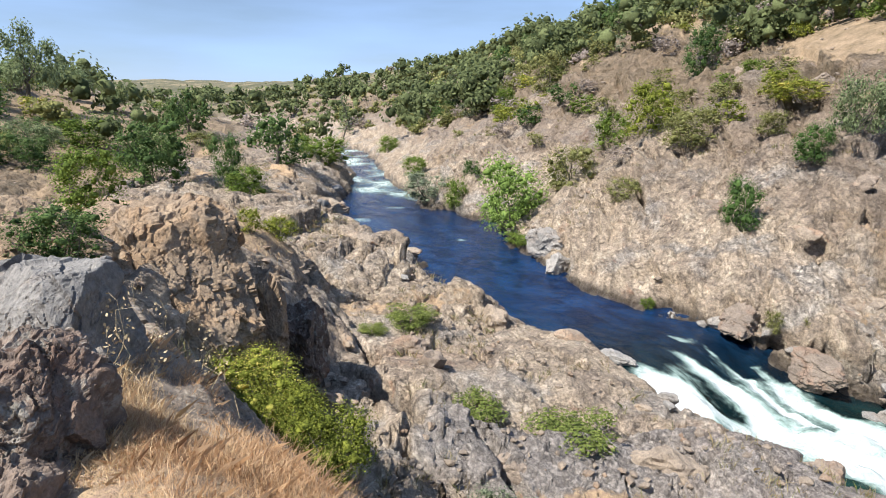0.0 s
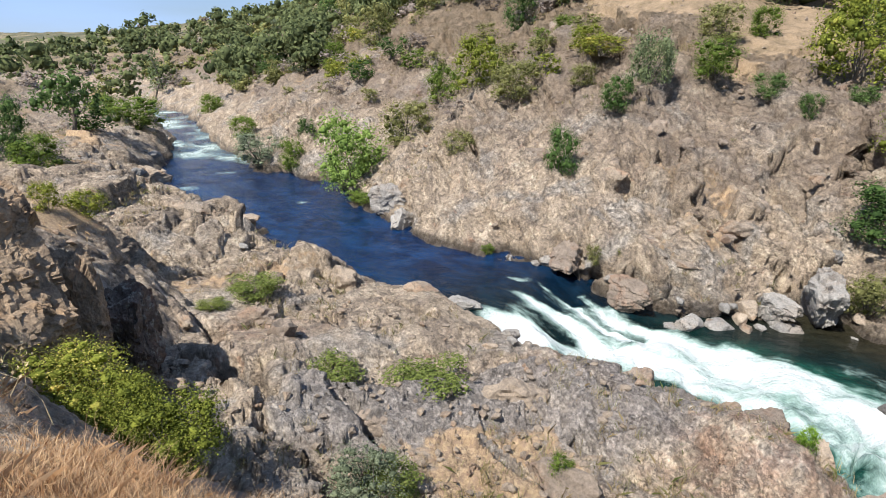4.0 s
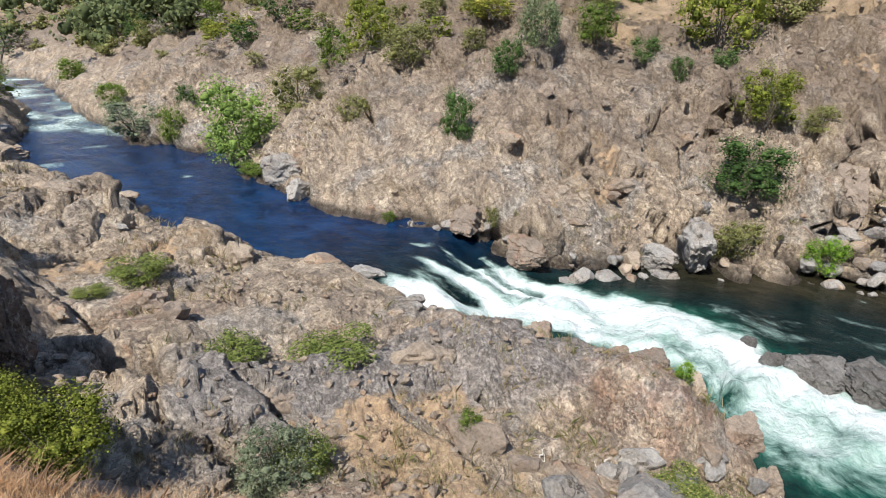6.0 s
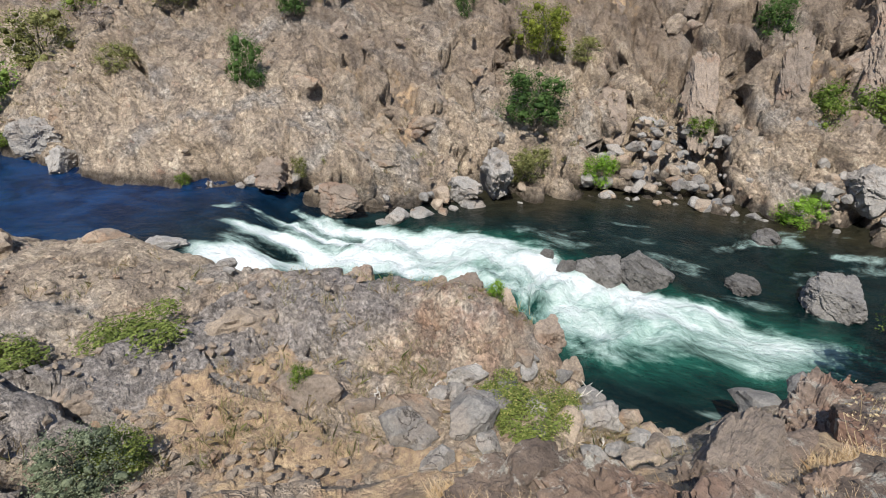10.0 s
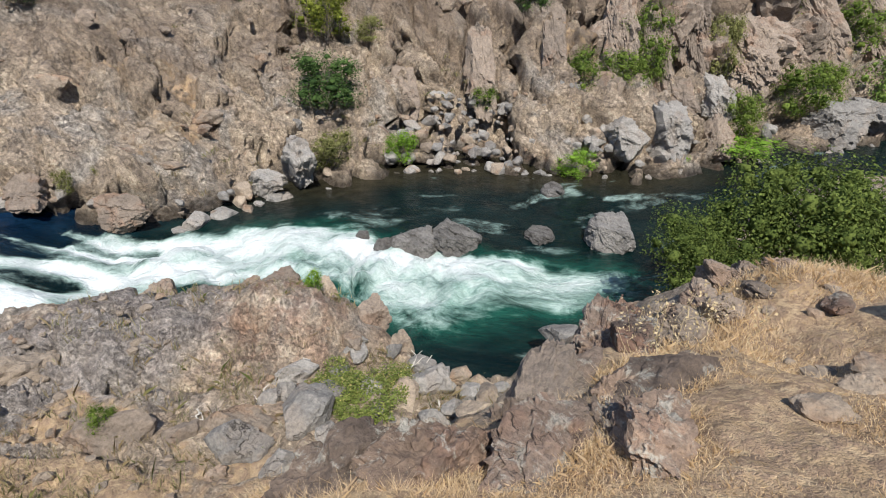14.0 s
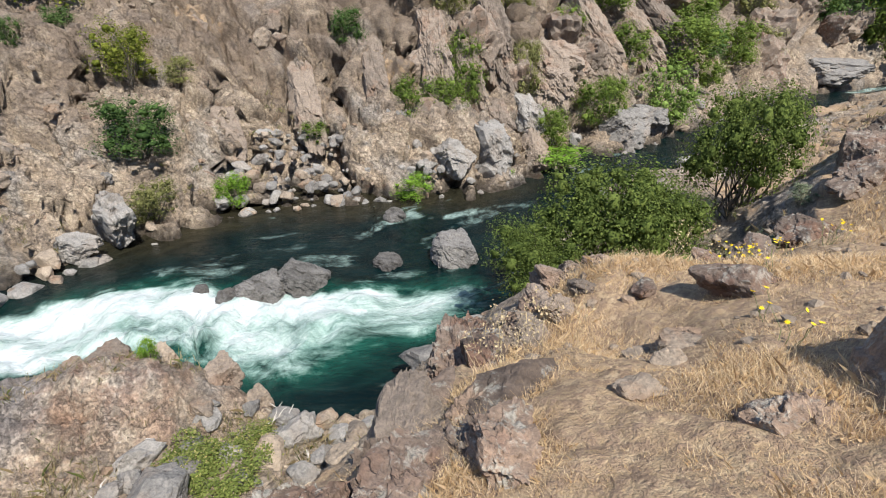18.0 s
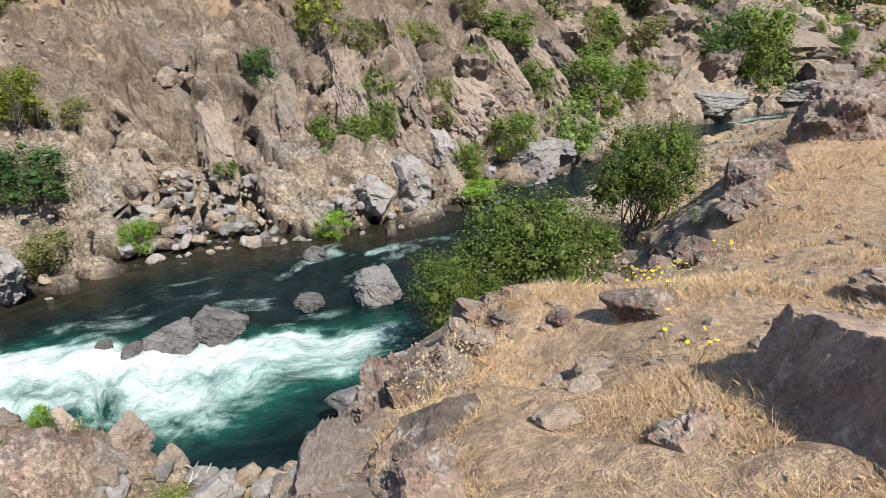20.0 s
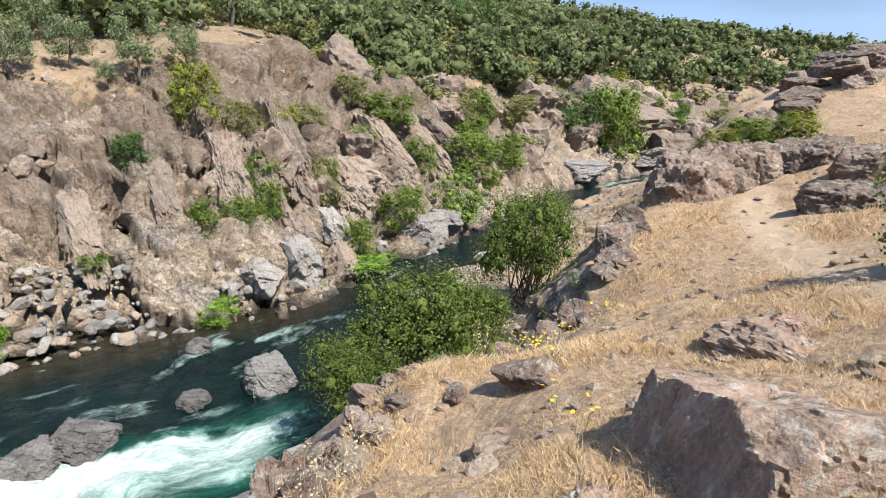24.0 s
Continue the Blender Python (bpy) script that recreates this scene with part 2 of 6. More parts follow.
def blocks3(x, y, z, seed=0, tilt=1.1, sunk=0.3):
    """Broken rock: lumps with flat, tilted faces, each at a height of its own, and sunk joints."""
    ix, iy, iz = np.floor(x), np.floor(y), np.floor(z)
    best, second, height = np.full(x.shape, 9.0), np.full(x.shape, 9.0), np.zeros_like(x)
    for oz in (-1, 0, 1):
        for oy in (-1, 0, 1):
            for ox in (-1, 0, 1):
                cx, cy, cz = ix + ox, iy + oy + 57 * (iz + oz), iz + oz
                h1, h2 = hashed(cx, cy, seed), hashed(cx, cy, seed + 1)
                h3 = (h1 * 7.13 + h2 * 3.77) % 1.0
                dx, dy, dz = x - cx - 0.1 - 0.8 * h1, y - iy - oy - 0.1 - 0.8 * h2, z - cz - 0.1 - 0.8 * h3
                d = dx * dx + dy * dy + dz * dz
                near = d < best
                second = np.where(near, best, np.minimum(second, d))
                h4, h5 = (h1 * 13.7 + h3) % 1.0, (h2 * 11.9 + h3) % 1.0
                height = np.where(near, h4 - 0.5 + tilt * ((h5 - 0.5) * dx + (h3 - 0.5) * dy + (h1 - 0.5) * dz), height)
                best = np.minimum(best, d)
    joint = np.clip((np.sqrt(second) - np.sqrt(best)) / 0.13, 0, 1)
    return height - sunk * (1 - joint)


def smooth(a, b, v):
    t = np.clip((v - a) / (b - a), 0, 1)
    return t * t * (3 - 2 * t)


# ---- the plan: two water lines, drawn down the river, and the edge of the near shelf ----
NEAR_LINE = np.array([(-230, 300), (-100, 192), (-48, 130), (-18, 90), (-9.4, 57.5), (-8.3, 45), (-7.6, 34), (-4.5, 29.5), (-1.6, 26.6), (-0.4, 21),
    (2.6, 16.8), (4.2, 15), (4.6, 13.2), (7.4, 9.9), (9.0, 7.2), (8.9, 4.6), (8.4, 2.8), (9.6, 0.9), (12.6, -1.2), (17, -1.6),
    (23.5, -5.2), (29, -11.5), (40.5, -21.5), (47, -31), (52, -46), (60, -90), (120, -300)], float)
FAR_LINE = np.array([(-220, 315), (-92, 204), (-40, 140), (-13, 92), (-4, 49), (-2, 42), (2.8, 35), (3.6, 29), (4.6, 25.3), (6.1, 20.6),
    (8, 18.5), (9, 16.9), (12, 13.2), (15.4, 11.8), (18.8, 9.6), (20.4, 6), (21.2, 3), (22, 0.6), (25, -2.5), (31.5, -9.6),
    (39, -16), (47, -24), (55, -37), (60, -55), (68, -90), (135, -300)], float)
EDGE = np.array([(-30, 21), (-13, 19.5), (-7, 17.5), (-4.2, 15.5), (-3.5, 13), (-4.6, 10), (-4.2, 7), (-2.6, 4.7), (-1.4, 3.4), (-0.4, 2.8), (0.9, 2.5),
    (2.2, 1.9), (3.0, 1.1), (4.4, 0.3), (6.0, -0.2), (7.6, -0.9), (9.0, -1.5), (9.6, -2.8), (9.6, -4.8), (10.6, -6.4), (13, -7.8), (16.4, -11.0),
    (20, -15), (23, -19), (28, -24), (40, -36), (50, -60), (100, -300)], float)


def left_of(line, x, y):
    """True to the left of a line that runs down the river."""
    ring = np.vstack([line, [(9000, -9000), (9000, 9000), (-9000, 9000)]])
    inside = np.zeros(x.shape, bool)
    for (ax, ay), (bx, by) in zip(ring, np.roll(ring, -1, axis=0)):
        if ay != by:
            inside ^= ((ay > y) != (by > y)) & (x < ax + (bx - ax) * (y - ay) / (by - ay))
    return inside


def along(line, x, y):
    """Distance from a line (positive to its left) and the stretch along it, in corner numbers."""
    best, where, weight = np.full(x.shape, 1e12), np.zeros(x.shape), np.zeros(x.shape)
    for k in range(len(line) - 1):
        (ax, ay), (bx, by) = line[k], line[k + 1]
        ex, ey = bx - ax, by - ay
        t = np.clip(((x - ax) * ex + (y - ay) * ey) / (ex * ex + ey * ey), 0, 1)
        qx, qy = x - ax - t * ex, y - ay - t * ey
        d = qx * qx + qy * qy
        best = np.minimum(best, d)
        w = 1 / (d + 0.02) ** 2
        where, weight = where + w * (k + t), weight + w
    return np.sqrt(best) * np.where(left_of(line, x, y), 1, -1), where / weight


def water_level(x, y):
    """The pool, the chute below it and the run-out; a small step far upstream."""
    fall = (x - 6.6) * 0.62 - (y - 15.2) * 0.78
    return 1.0 * (1 - smooth(-0.4, 4.2, fall)) + 0.6 * smooth(40, 75, y) - 0.3 * smooth(24, 60, x)


# bank profiles: at a corner number of the water line, heights over the water at the distances DN or DF
DN = (0.0, 0.5, 1.5, 3.0, 5.0, 7.0, 9.0, 14.0, 25.0, 50.0, 100.0, 400.0)
NEAR_BANK = (
    (2, 0.0, 1.0, 1.8, 2.5, 3.5, 4.0, 4.6, 5.6, 7.5, 9.0, 11.0, 16.0),
    (4, 0.0, 1.0, 1.8, 2.3, 2.6, 3.0, 3.4, 4.4, 7.0, 13.5, 22.0, 34.0),
    (6, 0.0, 0.9, 1.5, 2.0, 2.4, 2.7, 3.0, 3.8, 6.8, 13.5, 22.5, 34.0),
    (8, 0.0, 0.8, 1.3, 1.6, 1.8, 2.0, 2.2, 2.8, 6.0, 13.0, 22.0, 34.0),
    (11, 0.0, 0.5, 0.8, 1.0, 1.2, 1.5, 1.8, 2.4, 5.0, 8.5, 14.0, 30.0),
    (13, 0.0, 1.0, 1.4, 1.6, 1.7, 1.9, 2.2, 3.0, 6.0, 8.5, 14.0, 30.0),
    (15, 0.0, 0.9, 1.2, 1.3, 1.6, 2.4, 3.0, 4.0, 6.0, 9.0, 14.0, 30.0),
    (17, 0.0, 0.3, 0.6, 1.2, 2.2, 3.0, 3.6, 4.0, 6.0, 9.0, 14.0, 30.0),
    (19, 0.0, 0.3, 0.5, 0.8, 1.4, 2.2, 3.0, 4.0, 6.0, 9.0, 14.0, 30.0),
    (21, 0.0, 0.3, 0.5, 0.8, 1.3, 2.0, 2.8, 4.4, 7.0, 10.0, 15.0, 30.0),
    (23, 0.0, 0.6, 0.9, 1.3, 1.9, 2.6, 3.3, 5.4, 10.0, 13.0, 16.0, 30.0),
)
DF = (0.0, 0.6, 2.0, 4.0, 8.0, 12.0, 16.0, 25.0, 45.0, 90.0, 160.0, 500.0)
FAR_BANK = (
    (2, 0.0, 0.8, 1.8, 2.8, 4.6, 6.0, 7.5, 9.5, 11.5, 14.0, 17.0, 20.0),
    (4, 0.0, 0.8, 1.8, 3.2, 5.6, 7.8, 10.0, 14.5, 21.0, 26.0, 29.0, 36.0),
    (7, 0.0, 0.8, 1.8, 3.2, 5.8, 8.0, 10.2, 14.0, 21.5, 30.0, 35.0, 44.0),
    (11, 0.0, 0.9, 1.9, 3.2, 5.9, 8.2, 9.8, 13.0, 19.5, 30.0, 38.0, 50.0),
    (13, 0.0, 0.7, 1.6, 3.0, 5.8, 8.0, 9.2, 11.4, 17.0, 28.0, 38.0, 52.0),
    (15, 0.0, 0.5, 1.4, 2.8, 6.2, 9.2, 10.4, 12.6, 18.0, 29.0, 40.0, 54.0),
    (17, 0.0, 0.9, 2.0, 3.6, 7.6, 10.6, 12.0, 14.0, 19.0, 30.0, 40.0, 54.0),
    (19, 0.0, 1.0, 2.4, 4.2, 8.0, 10.6, 12.2, 15.0, 21.0, 31.0, 40.0, 54.0),
    (21, 0.0, 1.0, 2.4, 4.2, 7.6, 9.8, 11.6, 15.0, 22.0, 30.0, 38.0, 54.0),
    (23, 0.0, 1.0, 2.2, 3.6, 6.0, 8.0, 10.0, 13.0, 20.0, 28.0, 36.0, 54.0),
)


def bank(d, where, dist, table):
    stations = [row[0] for row in table]
    total = np.zeros_like(d)
    for k, row in enumerate(table):
        hat = np.interp(where, stations, [1.0 if j == k else 0.0 for j in range(len(table))])
        total += hat * np.interp(d, dist, row[1:])
    return np.where(d < 0, np.maximum(0.75 * d, -1.6), total)


# swells: x, y, height, length, width, turn in degrees
SWELLS = (
    (-6.0, 13.6, 0.5, 2.6, 3.0, 20),
    (8.0, -2.1, 0.22, 1.2, 0.9, 10),
    (5.4, -1.3, -0.22, 1.3, 0.9, 10),
    (9.0, -4.2, -0.28, 1.3, 1.1, 20),
    (6.2, -3.6, 0.12, 1.0, 0.8, 30),
    (30, -36, 2.6, 14, 9, -45),
    (22, -28, 2.2, 12, 8, -52),
    (6.4, 7.4, 0.4, 2.6, 1.1, -50),
    (7.6, 5.4, 0.4, 1.2, 0.9, -70),
    (40, -4, 0.8, 4, 9, 25),
    (9.0, -3.0, -0.30, 1.3, 1.3, 0),
    (5.6, -1.9, -0.16, 1.1, 0.7, 0),
    (7.0, -1.2, 0.14, 0.9, 0.8, 0),
)


# the sharp upper edge of the great slab, and the clefts that split the near rock: line, half width, depth
SLAB_EDGE = np.array([(0.6, 8.8), (2.6, 9.2), (4.8, 9.5), (6.4, 9.0), (7.6, 7.6), (8.4, 6.0)], float)
CLEFTS = (
    (((4.7, 7.3), (5.0, 6.7), (5.3, 6.0)), 0.14, 0.45), (((0.6, 8.9), (1.0, 8.2), (1.5, 7.2)), 0.16, 0.5), (((5.7, 8.6), (5.9, 8.0)), 0.12, 0.35), (((-2.2, 11.2), (-1.2, 10.2), (-0.6, 9.0)), 0.35, 0.6),
    (((-2.9, 14.0), (-1.8, 12.6), (-1.5, 11.4)), 0.22, 0.45), (((0.2, 14.4), (1.0, 13.0), (1.1, 11.8)), 0.16, 0.4), (((2.2, 14.4), (2.6, 13.0), (3.4, 12.2)), 0.14, 0.35), (((3.0, 7.6), (3.6, 6.4), (3.7, 5.4)), 0.10, 0.25),
    (((6.6, 7.6), (6.4, 6.8), (6.7, 5.9)), 0.10, 0.3), (((-0.6, 8.0), (0.3, 7.0), (0.6, 6.0)), 0.2, 0.4),
)


FAR_CLEFTS = (
    ((24.0, 12.0), (22.7, 10.7), (21.4, 9.5)), ((26.0, 7.1), (25.0, 6.5)), ((30.2, 3.2), (27.8, 2.9), (26.5, 3.5)), ((32.7, -0.6), (30.9, -0.9), (29.0, -1.3)), ((33.8, -3.2), (31.6, -3.5), (30.6, -4.6)),
    ((28.3, 3.4), (27.2, 2.8)), ((9.3, 17.0), (9.4, 15.4)), ((16.2, 13.1), (15.8, 12.3)), ((22.2, 16.4), (21.3, 14.9)), ((13.0, 18.5), (14.2, 16.6)), ((18.4, 16.4), (18.0, 14.6)),
)


def ground_parts(x, y):
    """Height of the ground without its broken relief, distance from the water, whether it is the far bank, and how far inside the shelf."""
    wx, wy = 1.4 * fbm(x * 0.22, y * 0.22, 3, 5), 1.4 * fbm(x * 0.22, y * 0.22, 3, 9)
    r = np.hypot(x, y)
    keep = 0.3 + smooth(40, 120, r)
    dn, sn = along(NEAR_LINE, x + wx * keep, y + wy * keep)
    df, sf = along(FAR_LINE, x + wx * keep, y + wy * keep)
    es, _ = along(EDGE, x + wx * 0.25, y + wy * 0.25)
    dn, es = -dn, -es
    zn, zf = bank(dn, sn, DN, NEAR_BANK), bank(df, sf, DF, FAR_BANK)
    level = water_level(x, y)
    u = np.maximum(0.87 * x + 0.5 * y, 0)
    shelf = 6.35 - 0.41 * np.minimum(u, 7) * (1 - 0.5 * smooth(8, 20, r)) - 0.08 * np.maximum(y - 3, 0) + 0.012 * np.maximum(-es, 0)
    shelf = shelf - 1.05 * np.maximum(-es, 0) - 0.35 * smooth(1.2, 0.0, es)
    low = level + np.maximum(zn, zf)
    z = np.where(dn > 0, np.maximum(low, shelf), low)
    far = zf > zn
    for sx, sy, h, a, b, turn in SWELLS:
        c, s = math.cos(radians(turn)), math.sin(radians(turn))
        p, q = ((x - sx) * c + (y - sy) * s) / a, ((y - sy) * c - (x - sx) * s) / b
        z = z + h * np.exp(-(p * p + q * q) ** 1.6)
    z = z + smooth(120, 260, r) * (7.0 * fbm(x * 0.007, y * 0.007, 4, 15) + 3.0 * fbm(x * 0.03, y * 0.03, 3, 16))
    close = (r < 16) & ~far
    if close.any():
        cx, cy = x[close], y[close]
        edge_d, at_edge = along(SLAB_EDGE, cx + 0.3 * wx[close], cy + 0.3 * wy[close])
        ridge = np.where(edge_d < 0, np.exp(-(edge_d / 1.7) ** 2), smooth(0.40, 0.0, edge_d))
        lift = 0.30 * ridge - 0.42 * smooth(0.15, 0.5, edge_d) * smooth(2.0, 1.0, edge_d) * smooth(2.4, 1.4, at_edge)
        for line, half, depth in CLEFTS:
            lift = lift - depth * smooth(half, 0.3 * half, np.abs(along(np.array(line, float), cx + 0.12 * wx[close], cy)[0]))
        z = z.copy()
        z[close] = z[close] + lift
    across = far & (r < 45)
    if across.any():
        cx, cy = x[across] + 0.25 * wx[across], y[across] + 0.25 * wy[across]
        lift = np.zeros_like(cx)
        for line in FAR_CLEFTS:
            lift = np.minimum(lift, -1.1 * smooth(0.55, 0.1, np.abs(along(np.array(line, float), cx, cy)[0])))
        z = z.copy()
        z[across] = z[across] + lift
    d = np.where(far, df, dn)
    land = smooth(-0.3, 0.6, d)
    z = z + land * (0.7 * fbm(x * 0.16, y * 0.16, 3, 11) * smooth(4, 14, r) + 0.10 * fbm(x * 0.9, y * 0.9, 3, 13))
    return z, d, far, np.where(far, -99.0, np.where(shelf > low - 0.2, es, -99.0))


def rockiness(x, y, d, far, shelf):
    patch = fbm(x * 0.12, y * 0.12, 3, 81)
    up = 1 + 0.9 * smooth(30, 45, y)
    rocky_far = smooth((17 + 8 * patch) * up, (10 + 8 * patch) * up, d) * 0.95 + 0.05
    low = np.where(np.hypot(x, y) < 30, 1.0, smooth(30, 8, d) * 0.8) * np.where((x > 11) & (y < -2), 0.25 + 0.45 * smooth(6, 3, d), 1.0)
    rocky_near = np.where(shelf > -50, smooth(0.9, -0.1, shelf + 1.5 * fbm(x * 0.5, y * 0.5, 3, 83)) * (0.9 - 0.62 * smooth(7, 10, x)) + 0.06, low)
    return np.where(far, rocky_far, rocky_near) * smooth(-1.0, 0.1, d)


# the rock is foliated: across its layers, down them, and along them
LAYERS = ((0.476, -0.497, 0.725), (0.50, -0.523, -0.69), (0.722, 0.692, 0.0))
SLAB = np.array([(1.6, 9.2), (3.4, 8.5), (5.2, 7.4), (6.9, 6.3), (8.2, 5.6)], float)


def on_slab(x, y):
    """How far the great tilted slab of the near bank reaches."""
    d, _ = along(SLAB, x, y)
    return smooth(2.6, 1.5, np.abs(d + 0.5 * fbm(x * 0.5, y * 0.5, 3, 37)))


def broken(x, y, z, r):
    """Relief of fractured, foliated rock, to be laid along the surface's normal; the layers stand steep."""
    u, v, w = (a * x + b * y + c * z for a, b, c in LAYERS)
    k, l = fbm(x * 0.5 + 0.3 * z, y * 0.5 - 0.4 * z, 4, 31), fbm(x * 1.7 - 0.9 * z, y * 1.7 + 0.6 * z, 3, 33)
    u, v, w = u + 0.55 * k + 0.10 * l, v - 0.6 * k + 0.12 * l, w + 0.6 * k - 0.12 * l
    crag = smooth(-5, 6, x - 1.7 * y) * smooth(16, 20, r) * smooth(11.5, 13.5, y + 0.75 * x)
    close = smooth(19, 13, r) * (x < 10)
    calm = (1 - 0.45 * close) * (1 - 0.65 * close * on_slab(x, y))
    size = smooth(3, 12, r)
    patch = 0.45 + 1.1 * smooth(-0.25, 0.35, fbm(x * 0.23 + 0.2 * z, y * 0.23, 3, 35))
    out = 0.75 * (1 - crag) * size * calm * blocks3(u * 0.42, v * 0.26, w * 0.30, 41, 1.3, 0.15)
    out += 1.45 * crag * blocks3(u * 0.40, v * 0.40, w * 0.13, 43, 1.2, 0.5)
    out += (0.40 * patch + 0.30 * crag) * calm * (0.35 + 0.65 * size) * blocks3(u * 1.25, v * 0.60, w * 0.75, 51, 1.5, 0.2)
    out += 0.13 * patch * (1 - 0.5 * close) * blocks3(u * 3.3, v * 1.7, w * 2.1, 61, 1.7, 0.2) * smooth(150, 80, r)
    out += 0.045 * smooth(3, 8, r) * (1 - 0.4 * close) * blocks3(u * 9, v * 4.6, w * 6, 66, 1.8, 0.2) * smooth(48, 30, r)
    out += 0.16 * np.abs(fbm(u * 1.6, w * 0.8, 4, 39)) * close
    return out


def ground_height(x, y):
    """Where a thing stands: the ground without its broken relief."""
    return ground_parts(np.asarray(x, float), np.asarray(y, float))[0]

# ---- the ground: one sheet of rings round the standing place, out to the horizon ----
def sheet_mesh(name, verts, rows, cols, closed=False):
    """A mesh of rows x cols vertices with quads between them."""
    i, j = np.meshgrid(np.arange(rows - 1), np.arange(cols if closed else cols - 1), indexing="ij")
    k = (j + 1) % cols
    quads = np.stack([i * cols + j, i * cols + k, (i + 1) * cols + k, (i + 1) * cols + j], -1).reshape(-1, 4)
    me = bpy.data.meshes.new(name)
    me.vertices.add(len(verts))
    me.vertices.foreach_set("co", np.ascontiguousarray(verts, np.float32).ravel())
    me.loops.add(quads.size)
    me.loops.foreach_set("vertex_index", quads.ravel().astype(np.int32))
    me.polygons.add(len(quads))
    me.polygons.foreach_set("loop_start", np.arange(0, quads.size, 4, dtype=np.int32))
    me.update(calc_edges=True)
    return me


def put_attribute(me, name, values, kind="FLOAT"):
    a = me.attributes.new(name, kind, "POINT")
    a.data.foreach_set("vector" if kind == "FLOAT_VECTOR" else "value", np.ascontiguousarray(values, np.float32).ravel())


FINE = 1150
turns = np.concatenate([np.linspace(-52, 150, FINE, endpoint=False), np.linspace(150, 308, 90, endpoint=False)])
rings = np.concatenate([[0.02, 0.4, 0.9, 1.4, 1.9], np.geomspace(2.4, 13, 150), np.geomspace(13.05, 50, 310), np.geomspace(50.5, 260, 76), np.geomspace(275, 4000, 24)])
RR, AA = np.meshgrid(rings, np.radians(turns), indexing="ij")
GX, GY = 0.3 + RR * np.sin(AA), -0.1 + RR * np.cos(AA)
GZ, shore_d, on_far, shelf_d = ground_parts(GX, GY)
rocky = rockiness(GX, GY, shore_d, on_far, shelf_d)
slope_r, slope_a = np.gradient(GZ, axis=0) / np.gradient(RR, axis=0), np.gradient(GZ, axis=1) / (RR * np.gradient(AA, axis=1))
slope = np.hypot(slope_r, slope_a)
nx, ny = -(slope_r * np.sin(AA) + slope_a * np.cos(AA)), -(slope_r * np.cos(AA) - slope_a * np.sin(AA))
ln = np.sqrt(nx * nx + ny * ny + 1)
relief = np.zeros_like(GX)
cracked = (rocky > 0.04) & (RR < 190)
relief[cracked] = rocky[cracked] * broken(GX[cracked], GY[cracked], GZ[cracked], RR[cracked])
relief = relief + 0.05 * fbm(GX * 2.5, GY * 2.5, 3, 71) + 0.09 * smooth(14, 9, RR) * smooth(0.2, 0.9, shelf_d) * fbm(GX * 2.0, GY * 2.0, 4, 73)
PX, PY, PZ = GX + relief * nx / ln, GY + relief * ny / ln, GZ + relief / ln
me = sheet_mesh("ground", np.stack([PX, PY, PZ], -1).reshape(-1, 3), len(rings), len(turns), True)
me.flip_normals()
lone = fbm(GX * 0.3, GY * 0.3, 4, 91)
grass = np.clip(1.0 - rocky + 0.4 * lone, 0, 1) * smooth(1.3, 0.6, slope) + 0.3 * smooth(0.16, 0.45, lone)
worn_flat = smooth(19, 14, RR) * ~on_far
grass = grass + 0.16 * worn_flat * smooth(0.02, 0.30, lone) * smooth(0.9, 0.4, slope)
put_attribute(me, "grass", grass)
put_attribute(me, "smoothed", worn_flat)
SLATE = np.array([(0.6, 8.5), (2.4, 8.5), (4.4, 8.5), (6.2, 7.6)], float)
put_attribute(me, "slate", smooth(1.4, 0.7, np.abs(along(SLATE, GX, GY)[0] + 0.8 * lone)) * ~on_far)
red_at = np.exp(-((GX - 7.4) ** 2 + (GY - 6.3) ** 2) / 5.0) + np.exp(-((GX - 5.2) ** 2 + (GY - 9.0) ** 2) / 1.6) + 0.7 * np.exp(-((GX + 0.6) ** 2 + (GY - 12.5) ** 2) / 2.0)
put_attribute(me, "red", np.where(on_far, 0.0, np.clip(red_at, 0, 1)))
crag_at = 0.25 * smooth(20, 27, GX) * smooth(9, 1, GY) * on_far
put_attribute(me, "high", np.maximum(smooth(2.2, 5.5, GZ - water_level(GX, GY) + 2.5 * lone) * np.where(on_far, 1.0, 0.35), crag_at))
put_attribute(me, "wild", smooth(9, 15, shore_d + 6 * lone) * smooth(24, 34, RR) * np.where(on_far | (AA < 0.2), 1.0, 0.0))
TRAIL = np.array([(3.0, -6.0), (7.5, -9.0), (11.5, -11.5), (16, -15.5), (22, -21), (30, -30)], float)
td, _ = along(TRAIL, GX, GY)
put_attribute(me, "wooded", smooth(140, 330, RR))
put_attribute(me, "trail", smooth(0.75, 0.2, np.abs(td) + 0.3 * lone))
put_attribute(me, "wet", smooth(0.45, 0.1, PZ - water_level(GX, GY) + 0.15 * lone))
me.materials.append(ground_material())
ground = tagged(new("ground", me), "sunlit broken rock, soil and dry grass of the gorge", "ground", kind="structure")

# ---- the river ----
def resample(line, n):
    s = np.r_[0, np.cumsum(np.hypot(*np.diff(line, axis=0).T))]
    t = np.linspace(0, s[-1], n)
    return np.stack([np.interp(t, s, line[:, 0]), np.interp(t, s, line[:, 1])], -1)


MID = 0.5 * (NEAR_LINE[2:26][:, :] + np.array([FAR_LINE[min(i, len(FAR_LINE) - 1)] for i in range(2, 26)]))


